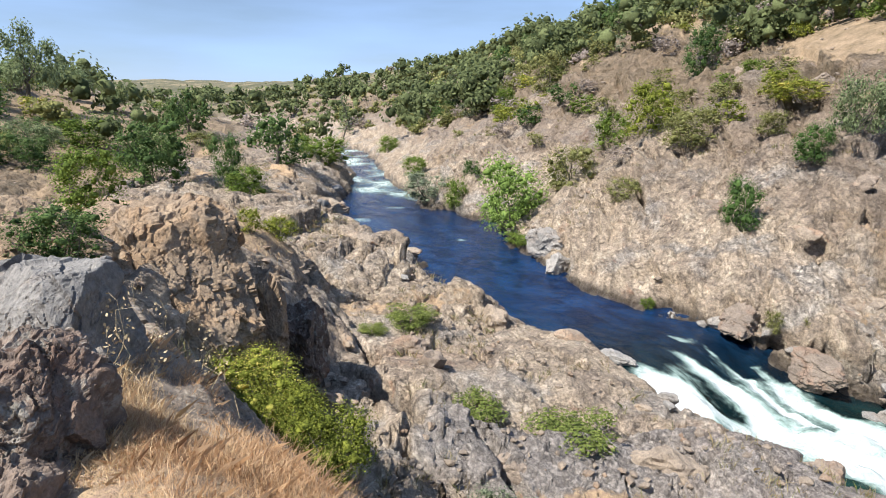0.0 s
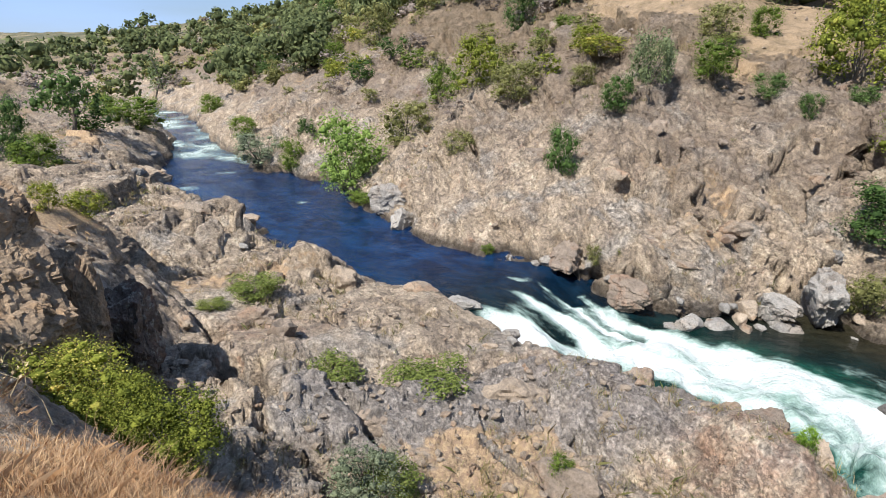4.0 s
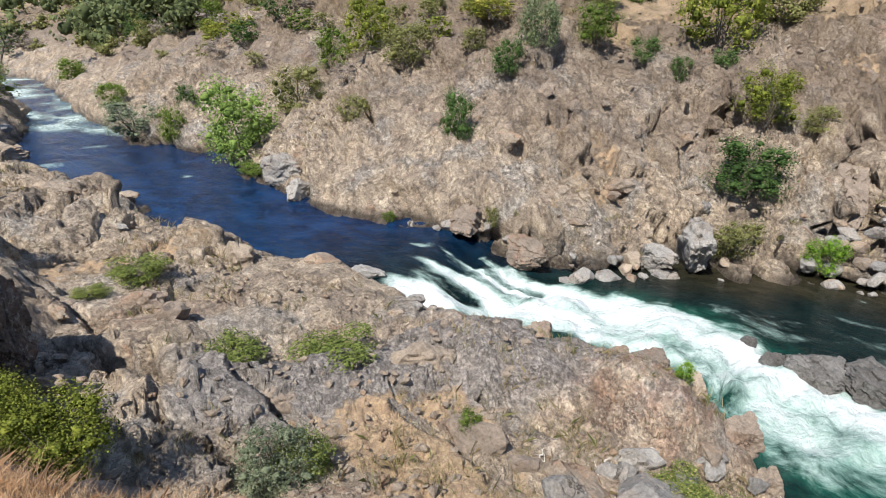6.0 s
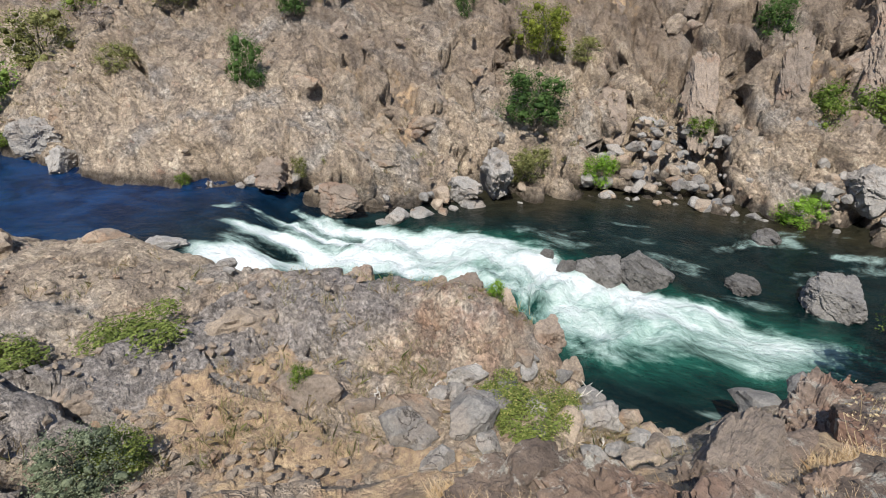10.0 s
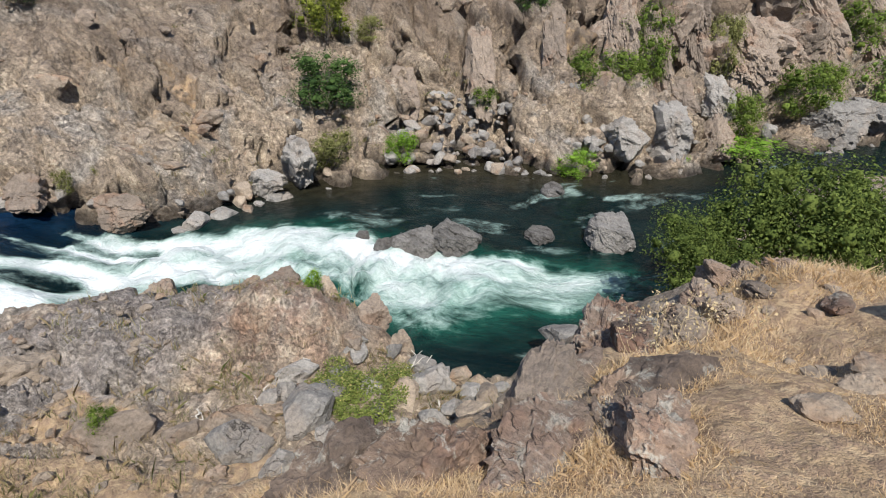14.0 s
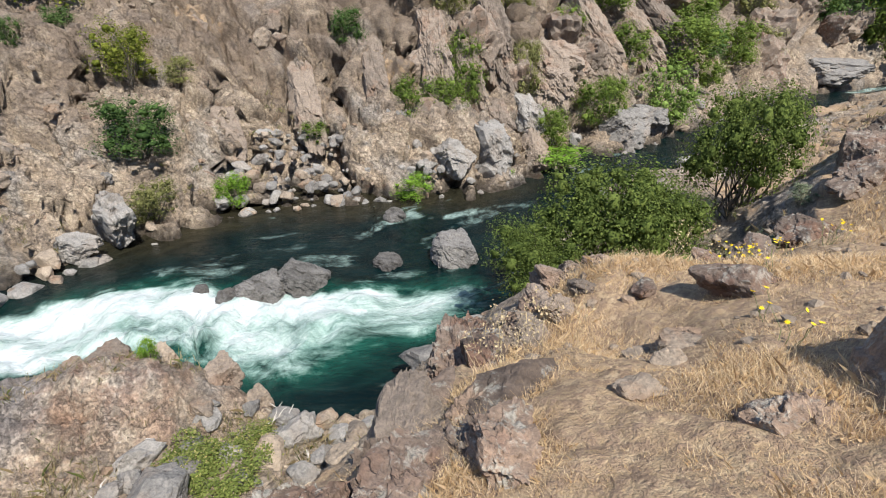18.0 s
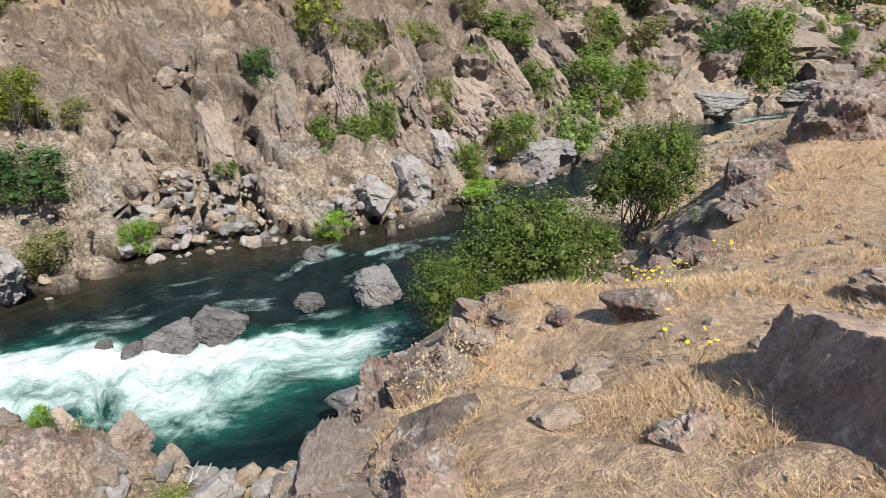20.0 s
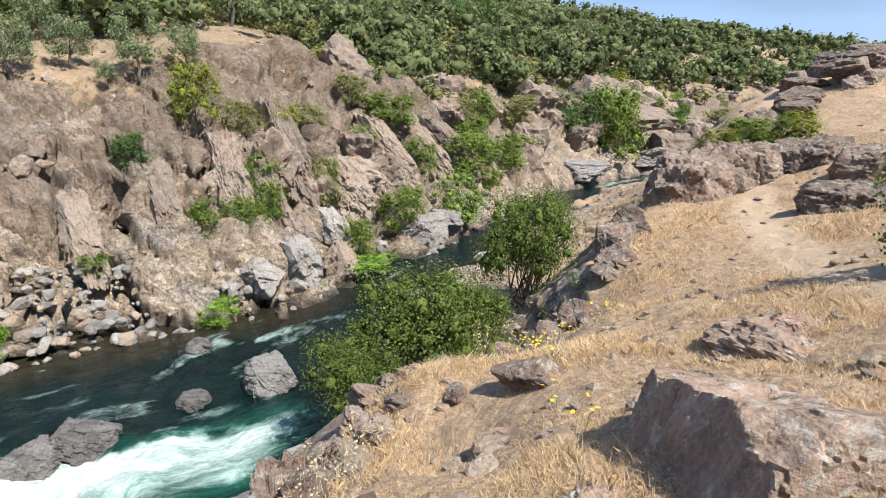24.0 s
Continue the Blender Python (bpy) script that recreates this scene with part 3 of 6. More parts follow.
def river_grid():
    """Water surface in stations down the river and shares across it."""
    near, far = NEAR_LINE, FAR_LINE
    sm = np.r_[0, np.cumsum(np.hypot(*np.diff(MID, axis=0).T))]
    fine = np.concatenate([np.linspace(0, sm[4], 60, endpoint=False), np.linspace(sm[4], sm[20], 720, endpoint=False), np.linspace(sm[20], sm[-1], 120)])
    cx, cy = np.interp(fine, sm, MID[:, 0]), np.interp(fine, sm, MID[:, 1])
    for _ in range(30):
        cx[1:-1], cy[1:-1] = 0.25 * cx[:-2] + 0.5 * cx[1:-1] + 0.25 * cx[2:], 0.25 * cy[:-2] + 0.5 * cy[1:-1] + 0.25 * cy[2:]
    tx, ty = np.gradient(cx), np.gradient(cy)
    ln = np.hypot(tx, ty)
    tx, ty = tx / ln, ty / ln
    for _ in range(60):
        tx[1:-1], ty[1:-1] = 0.25 * tx[:-2] + 0.5 * tx[1:-1] + 0.25 * tx[2:], 0.25 * ty[:-2] + 0.5 * ty[1:-1] + 0.25 * ty[2:]
    share = np.linspace(-1, 1, 120)
    half = 9.0
    x = cx[:, None] - ty[:, None] * share * half
    y = cy[:, None] + tx[:, None] * share * half
    return x, y, fine[:, None] + 0 * x, share[None] * half + 0 * x


WX, WY, WU, WV = river_grid()
df, _ = along(FAR_LINE, WX, WY)
off_far = -df
CHUTE = np.array([(6.6, 15.4), (8.0, 13.6), (9.6, 12.2), (10.5, 10.6), (11.5, 9.0), (12.1, 7.4), (12.3, 5.6), (12.4, 4.0), (12.6, 2.4), (13.0, 0.6)], float)
cd, cs = along(CHUTE, WX, WY)
cd = cd + 0.5 * fbm(WX * 0.7, WY * 0.7, 3, 131)
core = smooth(2.6, 1.0, np.abs(cd)) * smooth(0.2, 1.2, cs) * smooth(9.0, 7.4, cs)
# white water, streak by streak: course, half width at its ends, strength at its ends
STREAKS = (
    (((12.9, 11.2), (14.2, 9.2), (15.4, 7.8), (16.6, 6.0), (17.4, 4.6)), 0.80, 0.50, 0.40, 0.30),
    (((14.2, 3.2), (15.0, 2.0), (15.8, 0.6), (16.4, -0.8)), 0.50, 0.50, 0.36, 0.30),
    (((16.8, 4.4), (18.6, 3.7), (19.6, 2.6)), 0.25, 0.40, 0.34, 0.56),
    (((19.5, 1.4), (20.2, 0.4), (21.0, -1.0)), 0.30, 0.45, 0.46, 0.42),
    (((22.6, -2.2), (25.3, -4.5), (28.4, -6.8)), 0.30, 0.50, 0.36, 0.36),
    (((49.0, -29.0), (51.5, -33.0), (54.0, -39.0)), 0.80, 0.80, 0.46, 0.46),
)
wander = 0.55 * fbm(WU * 0.8, WV * 1.2, 4, 133)
foam = 0.10 + 0.30 * smooth(10.5, 8, WY) * smooth(0.02, 0.4, fbm(WU * 0.5, WV * 1.6, 4, 139)) * smooth(26, 20, WX)
for course, half_a, half_b, lift_a, lift_b in STREAKS:
    course = np.array(course, float)
    sd, ss = along(course, WX, WY)
    part_way = np.clip(ss / (len(course) - 1), 0, 1)
    half = half_a + (half_b - half_a) * part_way
    lift = lift_a + (lift_b - lift_a) * part_way
    body = smooth(1.7, 0.3, np.abs(sd + wander * half) / half)
    foam = np.maximum(foam, 0.10 + (lift - 0.10 + 0.17 * fbm(WU * 1.1, WV * 1.8, 4, 137)) * body)
# the rapid itself: its far and near edges, down the river, and the dark smooth tongues that run into it
RAPID_FAR = np.array([(6.3, 17.4), (7.4, 16.6), (8.6, 16.1), (9.9, 15.1), (11.3, 13.9), (12.9, 11.6), (14.0, 9.4), (14.0, 7.4), (13.6, 5.6), (14.0, 3.6), (14.6, 1.8), (14.8, 0.4), (14.4, -1.0)], float)
RAPID_NEAR = np.array([(5.2, 15.4), (4.2, 14.5), (4.0, 12.4), (5.7, 11.9), (7.0, 11.8), (8.8, 10.2), (9.9, 8.4), (10.0, 6.6), (9.3, 4.9), (9.6, 3.8), (10.5, 2.3), (11.3, 1.0), (12.3, -0.1), (13.6, -1.0)], float)
ed, es_ = along(RAPID_FAR, WX, WY)
nd, _ = along(RAPID_NEAR, WX, WY)
inside = np.minimum(-ed, nd) + 0.9 * wander + 0.35 * fbm(WU * 2.2, WV * 2.6, 3, 143)
run = np.clip(es_ / 12, 0, 1)
lift = np.interp(run, [0, 0.25, 0.6, 0.8, 0.95, 1], [0.54, 0.68, 0.60, 0.51, 0.45, 0.30]) + 0.30 * fbm(WU * 0.7, WV * 1.5, 5, 147)
lift = lift * (0.60 + 0.40 * np.where(WY < 8.5, smooth(-0.1, 2.4, nd + 1.6 * wander), 1))
brink = (WX - 6.6) * 0.62 - (WY - 15.2) * 0.78 + 1.2 * wander
foam = np.maximum(foam, 0.10 + lift * smooth(-0.3, 0.9, inside) * smooth(-1.2, 0.9, brink + 0.9 * smooth(6.5, 8.0, WX)))
TONGUES = (
    (((5.6, 16.0), (6.3, 14.9), (7.0, 14.0), (7.7, 13.1)), 0.62, 0.35), (((6.9, 16.3), (7.9, 15.0), (8.8, 13.6), (9.4, 12.6)), 0.42, 0.20), (((8.5, 15.4), (9.4, 14.2), (10.2, 13.0)), 0.34, 0.15),
    (((4.5, 11.95), (5.6, 12.0), (6.6, 12.05)), 0.32, 0.30), (((12.2, 13.0), (13.2, 11.0), (13.9, 9.6)), 0.30, 0.30),
)
for course, half_a, half_b in TONGUES:
    course = np.array(course, float)
    sd, ss = along(course, WX, WY)
    half = half_a + (half_b - half_a) * np.clip(ss / (len(course) - 1), 0, 1)
    foam = foam - 0.42 * smooth(1.5, 0.4, np.abs(sd + 0.8 * wander) / half) * smooth(0.0, 0.25, foam - 0.1)
far_up = smooth(40, 50, WY) * (0.36 + 0.5 * fbm(WX * 0.3, WY * 0.3, 2, 141))
foam = foam + np.maximum(far_up, 0)
for x, y, s in ((-3.5, 41, 1.0), (-5.5, 36, 1.0), (-2.2, 45, 1.0), (1.0, 30, 0.5)):
    foam = foam + 0.42 * np.exp(-((WX - x) ** 2 + (WY - y) ** 2) / s ** 2)
put_level = water_level(WX, WY)
wave = 0.05 * fbm(WU * 0.7, WV * 1.1, 3, 101) + core * (0.40 * fbm(WU * 0.6, WV * 0.55, 4, 111) + 0.22 * fbm(WU * 2.0, WV * 1.9, 4, 121))
me = sheet_mesh("water", np.stack([WX, WY, put_level + wave], -1).reshape(-1, 3), *WX.shape)
put_attribute(me, "foam", foam)
pale = smooth(-0.7, 0.8, inside) * smooth(1.6, 4.0, cs)
put_attribute(me, "pale", pale)
put_attribute(me, "shoal", smooth(2.6, 0.3, off_far + 0.8 * fbm(WX, WY, 3, 151)) * smooth(12, 17, WX) * smooth(26, 21, WX))
put_attribute(me, "pool", smooth(13, 20, WY))
put_attribute(me, "flow", np.stack([WU * 0.7, WV * 1.0, 0 * WU], -1), "FLOAT_VECTOR")
me.polygons.foreach_set("use_smooth", np.ones(len(me.polygons), bool))
me.materials.append(WATER)
water = tagged(new("water", me), "clear deep blue-green river breaking white through a rapid", "river", kind="structure")

import functools

# ---- tools for things ----
def part(name, mesh, material, parent=None, label=""):
    """One mesh object, under a thing or under a part."""
    if isinstance(mesh, bmesh.types.BMesh):
        bm, mesh = mesh, bpy.data.meshes.new(name)
        bm.to_mesh(mesh)
        bm.free()
    if not mesh.materials:
        mesh.materials.append(material)
    ob = new(name, mesh)
    if parent is not None:
        ob.parent = parent
    return tagged(ob, label)


def mesh_of(name, verts, faces, smooth_faces=False):
    """A mesh from arrays: faces all with the same number of corners."""
    verts, faces = np.asarray(verts, np.float32), np.asarray(faces, np.int32)
    me = bpy.data.meshes.new(name)
    me.vertices.add(len(verts))
    me.vertices.foreach_set("co", verts.ravel())
    me.loops.add(faces.size)
    me.loops.foreach_set("vertex_index", faces.ravel())
    me.polygons.add(len(faces))
    me.polygons.foreach_set("loop_start", np.arange(0, faces.size, faces.shape[1], dtype=np.int32))
    me.polygons.foreach_set("use_smooth", np.full(len(faces), smooth_faces))
    me.update(calc_edges=True)
    return me


def stand(x, y):
    return float(ground_height(np.array([x]), np.array([y]))[0])


def rock_material(name, dark, light, stain, lichen=0.0):
    m = Nodes(name)
    p = m.tree.nodes.new("ShaderNodeNewGeometry").outputs["Position"]
    own = m.tree.nodes.new("ShaderNodeObjectInfo").outputs["Random"]
    layer = m.node("ShaderNodeMapping")
    layer.inputs["Rotation"].default_value = (0.5, 0.75, 0.3)
    layer.inputs["Scale"].default_value = (1.0, 0.45, 0.6)
    m.link(p, layer.inputs["Vector"])
    q = layer.outputs[0]
    big, mid, fine, grit = m.noise(0.9, 6, 0.65, p, 0.6), m.noise(4.5, 7, 0.72, q, 0.3), m.noise(19, 6, 0.75, p), m.noise(70, 3, 0.7, p)
    colour = m.ramp(m.math("ADD", m.math("MULTIPLY", mid, 0.75), m.math("MULTIPLY", own, 0.25)), [(0.32, dark), (0.66, light)])
    colour = m.mix(m.math("MULTIPLY", m.step(big, 0.50, 0.62), 0.6), colour, stain)
    colour = m.mix(0.65, colour, m.ramp(fine, [(0.28, (0.18, 0.18, 0.18)), (0.5, (0.5, 0.5, 0.5)), (0.74, (0.84, 0.83, 0.80))]), "OVERLAY")
    cell = m.node("ShaderNodeTexVoronoi", Scale=1.5)
    cell.feature = "DISTANCE_TO_EDGE"
    warp = m.node("ShaderNodeVectorMath")
    warp.operation = "MULTIPLY_ADD"
    warp.inputs[1].default_value = (0.9, 0.9, 0.9)
    bent = m.node("ShaderNodeTexNoise", Scale=3.0, Detail=5.0)
    m.link(p, bent.inputs["Vector"])
    m.link(bent.outputs["Color"], warp.inputs[0])
    m.link(q, warp.inputs[2])
    m.link(warp.outputs[0], cell.inputs["Vector"])
    crack = m.math("MULTIPLY", m.step(cell.outputs["Distance"], 0.022, 0.0), m.step(big, 0.52, 0.60))
    colour = m.mix(m.math("MULTIPLY", crack, 0.7), colour, (0.045, 0.036, 0.03))
    if lichen:
        spots = m.math("MULTIPLY", m.step(m.noise(5, 9, 0.78, p, 0.4), 0.52, 0.60), lichen)
        colour = m.mix(spots, colour, m.mix(m.step(fine, 0.4, 0.6), (0.40, 0.41, 0.36), (0.58, 0.57, 0.50)))
    height = m.math("SUBTRACT", m.math("ADD", m.math("MULTIPLY", mid, 0.6), m.math("ADD", m.math("MULTIPLY", fine, 0.35), m.math("MULTIPLY", grit, 0.10))), m.math("MULTIPLY", crack, 0.4))
    return m.finish(colour, 0.9, height, 0.9, 0.11)


ROCK_TAN = rock_material("tan_rock", (0.19, 0.155, 0.125), (0.40, 0.325, 0.25), (0.30, 0.19, 0.12))
ROCK_GREY = rock_material("grey_rock", (0.15, 0.145, 0.14), (0.34, 0.32, 0.295), (0.27, 0.23, 0.195))
ROCK_DARK = rock_material("weathered_brown_rock", (0.085, 0.065, 0.053), (0.25, 0.19, 0.15), (0.20, 0.11, 0.075), 0.4)
ROCK_BROWN = rock_material("brown_bedrock", (0.14, 0.115, 0.095), (0.31, 0.25, 0.20), (0.26, 0.17, 0.12))
ROCK_LICHEN = rock_material("lichened_brown_rock", (0.12, 0.085, 0.065), (0.40, 0.29, 0.215), (0.34, 0.20, 0.14), 0.55)
ROCK_DOME = rock_material("brown_crumbling_rock", (0.16, 0.118, 0.085), (0.40, 0.30, 0.205), (0.36, 0.235, 0.135))
ROCK_WET = rock_material("water_darkened_rock", (0.04, 0.038, 0.036), (0.22, 0.21, 0.20), (0.11, 0.10, 0.09))


@functools.lru_cache(None)
def ball(sub):
    bm = bmesh.new()
    bmesh.ops.create_icosphere(bm, subdivisions=sub, radius=1)
    v = np.array([tuple(a.co) for a in bm.verts])
    f = np.array([[a.index for a in face.verts] for face in bm.faces])
    bm.free()
    return v, f


def roughened(p, seed, rough, layers=0.0, fine=1.0):
    """Breaks a smooth rock: uneven lumps, angular flakes along steep layers, small chips."""
    x, y, z = p[:, 0] * fine, p[:, 1] * fine, p[:, 2] * fine
    n1 = fbm(x * 3 + z * 2.1 + seed, y * 3 - z * 1.7, 4, seed % 97)
    u, v, w = 0.6 * x - 0.4 * y + 0.7 * z + 0.25 * n1, 0.5 * x + 0.85 * y - 0.15 * n1, 0.7 * z - 0.6 * x + 0.2 * n1
    n2 = blocks3(u * 4.6, v * 2.0, w * 2.6, seed % 89, 1.6, 0.12) + 0.5 * blocks3(u * 12, v * 6, w * 8, seed % 83, 1.6, 0.15) + 0.22 * blocks3(u * 30, v * 17, w * 22, seed % 79, 1.6, 0.15)
    p = p * (1 + rough * n1 + 0.9 * rough * n2)[:, None]
    if layers:
        p[:, :2] *= (1 + layers * value_noise(p[:, 2] * 16 + 3 * n1, 3 * p[:, 0], seed % 71))[:, None]
    return p


def rock_mesh(name, seed, sub=4, cuts=13, rough=0.10, layers=0.0):
    """An angular rock about one metre across: a ball cut by planes, then roughened."""
    rng = np.random.default_rng(seed)
    v, f = ball(sub)
    planes = rng.normal(size=(cuts, 3))
    planes /= np.linalg.norm(planes, axis=1)[:, None]
    reach = rng.uniform(0.28, 0.48, cuts)
    dots = np.maximum(v @ planes.T, 0.05)
    rad = np.minimum(np.min(reach / dots, axis=1), 0.62)
    p = v * rad[:, None]
    p = roughened(p, seed, rough, layers)
    me = mesh_of(name, p, f, False)
    return me


ROCK_SHAPES = {}


def rock(x, y, size, material, label, seed, sink=0.25, turn=None, group="", name="boulder", z=None, sub=4, rough=0.12, layers=0.0, tip=0.0):
    """A rock of the given length, width and height, let into the ground."""
    key = (seed % 7, sub, rough, layers, material.name)
    if key not in ROCK_SHAPES:
        ROCK_SHAPES[key] = rock_mesh(name, 100 + key[0] * 13, sub, 12 + key[0], rough, layers)
        ROCK_SHAPES[key].materials.append(material)
    ob = new(name, ROCK_SHAPES[key])
    base = stand(x, y) if z is None else z
    rng = random.Random(seed)
    turn = rng.uniform(0, 360) if turn is None else turn
    ob.matrix_world = pose(x, y, base + size[2] * (0.45 - sink), tip, tip * 0.5, turn) @ Matrix.Diagonal((size[0] * 1.12, size[1] * 1.12, size[2] * 1.12, 1))
    return tagged(ob, label, "rock", group)

def shaped_rock(x, y, z, size, planes, material, label, seed, rough=0.10, sub=7, name="boulder", fine=1.0, layers=0.0):
    """A single rock cut to its own faces. planes: the way that each face looks (world axes) and its share of half the size."""
    v, f = ball(sub)
    rad = np.full(len(v), 1.15)
    for k, (face, reach) in enumerate(planes):
        face = np.array(face, float) / np.linalg.norm(face)
        uneven = 0.10 * fbm(v[:, 0] * 2 + k * 3.1, v[:, 1] * 2 + v[:, 2] * 1.3, 3, seed + k)
        rad = np.minimum(rad, (reach + uneven) / np.maximum(v @ face, 0.02))
    p = roughened(v * rad[:, None] * 0.5, seed, rough, layers, fine) * np.array(size)
    ob = part(name, mesh_of(name, p, f), material)
    ob.location = (x, y, z)
    return tagged(ob, label, "rock")


DOWN_GROWTH = []

# ---- rocks of the near shelf ----
shaped_rock(-3.0, 4.0, 6.22, (1.3, 1.2, 1.25), [((-0.5, -0.5, 0.7), 0.78), ((0.96, 0.05, 0.08), 0.66), ((-0.3, -0.95, 0.3), 0.80), ((-1, 0.2, 0.1), 1.0), ((0, 0, 1), 0.95), ((0.5, 0.8, 0.3), 0.9)],
            ROCK_GREY, "grey split boulder with sharp edges above the dry grass", 3, 0.07)
shaped_rock(-3.9, 4.5, 6.1, (1.2, 1.2, 1.2), [((0.9, -0.2, 0.2), 0.8), ((-0.2, -0.9, 0.35), 0.8), ((-0.3, -0.2, 0.9), 0.85)], ROCK_GREY, "grey angular boulder leaning on its larger neighbour", 15, 0.08, 6)
shaped_rock(-2.05, 2.35, 6.40, (0.82, 0.95, 0.95), [((0.95, -0.22, -0.05), 0.72), ((0.3, -0.9, 0.25), 0.80), ((-0.1, -0.3, 0.95), 0.88), ((0.7, -0.3, 0.65), 0.86)], ROCK_DARK, "dark weathered boulder in its own shade", 1, 0.16)
shaped_rock(-1.85, 1.85, 6.15, (0.55, 0.7, 0.8), [((0.97, -0.1, 0.05), 0.75), ((-0.1, -0.5, 0.85), 0.8)], ROCK_DARK, "dark lichened boulder beside the dry grass", 9, 0.18, 6)
shaped_rock(-4.95, 8.9, 4.85, (3.6, 3.4, 3.3), [((-0.05, -0.30, 1), 0.84), ((0.30, -0.88, 0.42), 0.80), ((0.85, 0.50, 0.08), 0.82), ((-1, -0.3, 0.5), 0.92), ((-0.5, -0.8, 0.5), 0.86), ((0.75, -0.40, 0.55), 0.84)],
            ROCK_DOME, "large brown weathered dome of rock on the brink of the bank", 4, 0.075, fine=1.9)
shaped_rock(-3.35, 9.45, 4.1, (1.0, 1.3, 2.4), [((0.1, -0.1, 1), 0.9), ((0.85, 0.5, 0.05), 0.8), ((-1, -0.3, 0), 0.85), ((0.35, -0.9, 0.3), 0.85)], ROCK_DOME, "narrow buttress split from the brown dome by a deep cleft", 23, 0.14, 6)
shaped_rock(-2.85, 10.1, 3.5, (1.1, 1.2, 1.6), [((0.2, -0.3, 1), 0.85), ((1, -0.2, 0.3), 0.8), ((-0.3, -1, 0.2), 0.85)], ROCK_DARK, "dark broken block at the foot of the brown dome", 24, 0.16, 6)
rock(-5.8, 7.2, (1.9, 1.5, 1.1), ROCK_DOME, "tan weathered outcrop at the top of the bank", 4, 0.36, 40, sub=6)
shaped_rock(3.0, -3.35, 5.66, (2.4, 2.4, 2.4), [((-0.05, 0.43, 0.90), 0.86), ((0.31, 0.86, 0.38), 0.66), ((0.35, -0.25, 0.90), 0.45), ((-0.9, 0.2, 0.1), 0.85), ((-0.2, -1, 0.2), 0.9), ((0.9, 0.4, 0.1), 0.75)],
            ROCK_LICHEN, "large brown boulder with pale lichen and a deep crack", 2, 0.03, fine=1.6)
shaped_rock(2.85, -2.0, 5.50, (0.8, 0.6, 0.6), [((-0.3, -0.2, 0.93), 0.70), ((-0.4, 0.9, 0.1), 0.8), ((-0.9, 0.1, 0.2), 0.85)], ROCK_LICHEN, "broken brown block fallen from the large boulder", 6, 0.14, 6)
shaped_rock(4.2, -5.3, 5.45, (2.2, 1.8, 0.9), [((-0.3, -0.2, 0.93), 0.72), ((-0.3, 0.9, 0.3), 0.8)], ROCK_LICHEN, "brown bedrock hump with flaking layers", 8, 0.16, 6, layers=0.05)
shaped_rock(2.75, -0.35, 5.08, (1.1, 1.4, 0.85), [((-0.25, 0.1, 1), 0.62), ((-1, 0.2, 0.5), 0.8), ((0.3, 0.5, 0.8), 0.75), ((0.2, -0.7, 0.8), 0.75)], ROCK_DARK, "low jagged mass of layered brown rock in dry grass", 31, 0.20, fine=2.4, layers=0.12)
shaped_rock(2.35, 0.75, 4.98, (0.7, 0.8, 0.6), [((-0.2, 0.3, 1), 0.65), ((-0.9, 0.3, 0.4), 0.8)], ROCK_DARK, "flaking layered rock at the edge of the dry grass", 32, 0.20, 6, fine=2.0, layers=0.12)
shaped_rock(3.55, 0.40, 4.66, (1.5, 0.6, 0.5), [((0.0, 0.2, 1), 0.7), ((0, 1, 0.3), 0.7)], ROCK_BROWN, "long pale ledge along the brink of the bank", 33, 0.14, 6, fine=1.6, layers=0.08)
shaped_rock(5.9, 0.1, 3.55, (1.5, 0.9, 1.2), [((0, 0.1, 1), 0.75), ((0.1, 1, 0.1), 0.7), ((-0.8, 0.5, 0.2), 0.8)], ROCK_DARK, "dark layered rock face on the brink above the water", 34, 0.16, 6, fine=1.8, layers=0.08)
rock(3.9, -0.5, (0.9, 0.5, 0.3), ROCK_DARK, "low ledge of layered brown rock in dry grass", 11, 0.35, -20, sub=5, layers=0.12)
rock(2.3, 0.9, (0.6, 0.5, 0.3), ROCK_DARK, "low layered rock at the brink", 12, 0.35, 30, sub=5, layers=0.12)
rock(4.2, 0.25, (0.95, 0.45, 0.25), ROCK_DARK, "flat brown slab at the edge of the bank", 14, 0.35, -15, sub=5, layers=0.1)
rock(5.5, -0.25, (0.9, 0.6, 0.55), ROCK_DARK, "dark block standing on the brink above the water", 13, 0.3, 10, sub=5)
rock(6.2, -0.75, (0.8, 0.7, 0.5), ROCK_TAN, "tan rock jutting from the grassy mound", 16, 0.35, 10, sub=5)
for k, (x, y, a, turn) in enumerate(((2.15, 1.15, 0.8, -35), (2.45, 0.65, 0.9, -20), (2.75, 0.15, 1.0, -10), (2.9, -0.4, 0.8, 5), (3.3, 0.5, 0.5, -30), (3.6, -0.1, 0.5, 0))):
    rock(x, y, (a * 1.0, a * 0.6, 0.36), ROCK_LICHEN if k % 2 else ROCK_DARK, "low ledge of layered brown rock breaking the dry grass", 150 + k, 0.34, turn, "layered ledges", "ledge", sub=5, rough=0.26, layers=0.2, tip=14)
for k, (x, y, s) in enumerate(((5.0, -2.1, 0.5), (5.9, -3.0, 0.65), (4.4, -1.75, 0.3), (6.6, -2.2, 0.35), (3.6, -1.3, 0.25), (7.9, -3.3, 0.3), (4.0, -3.6, 0.35))):
    rock(x, y, (s * 1.3, s, s * 0.6), ROCK_DARK if k % 2 else ROCK_TAN, "brown stone lying in the dry grass", 20 + k, 0.35, group="stones in the dry grass", name="stone", layers=0.08)
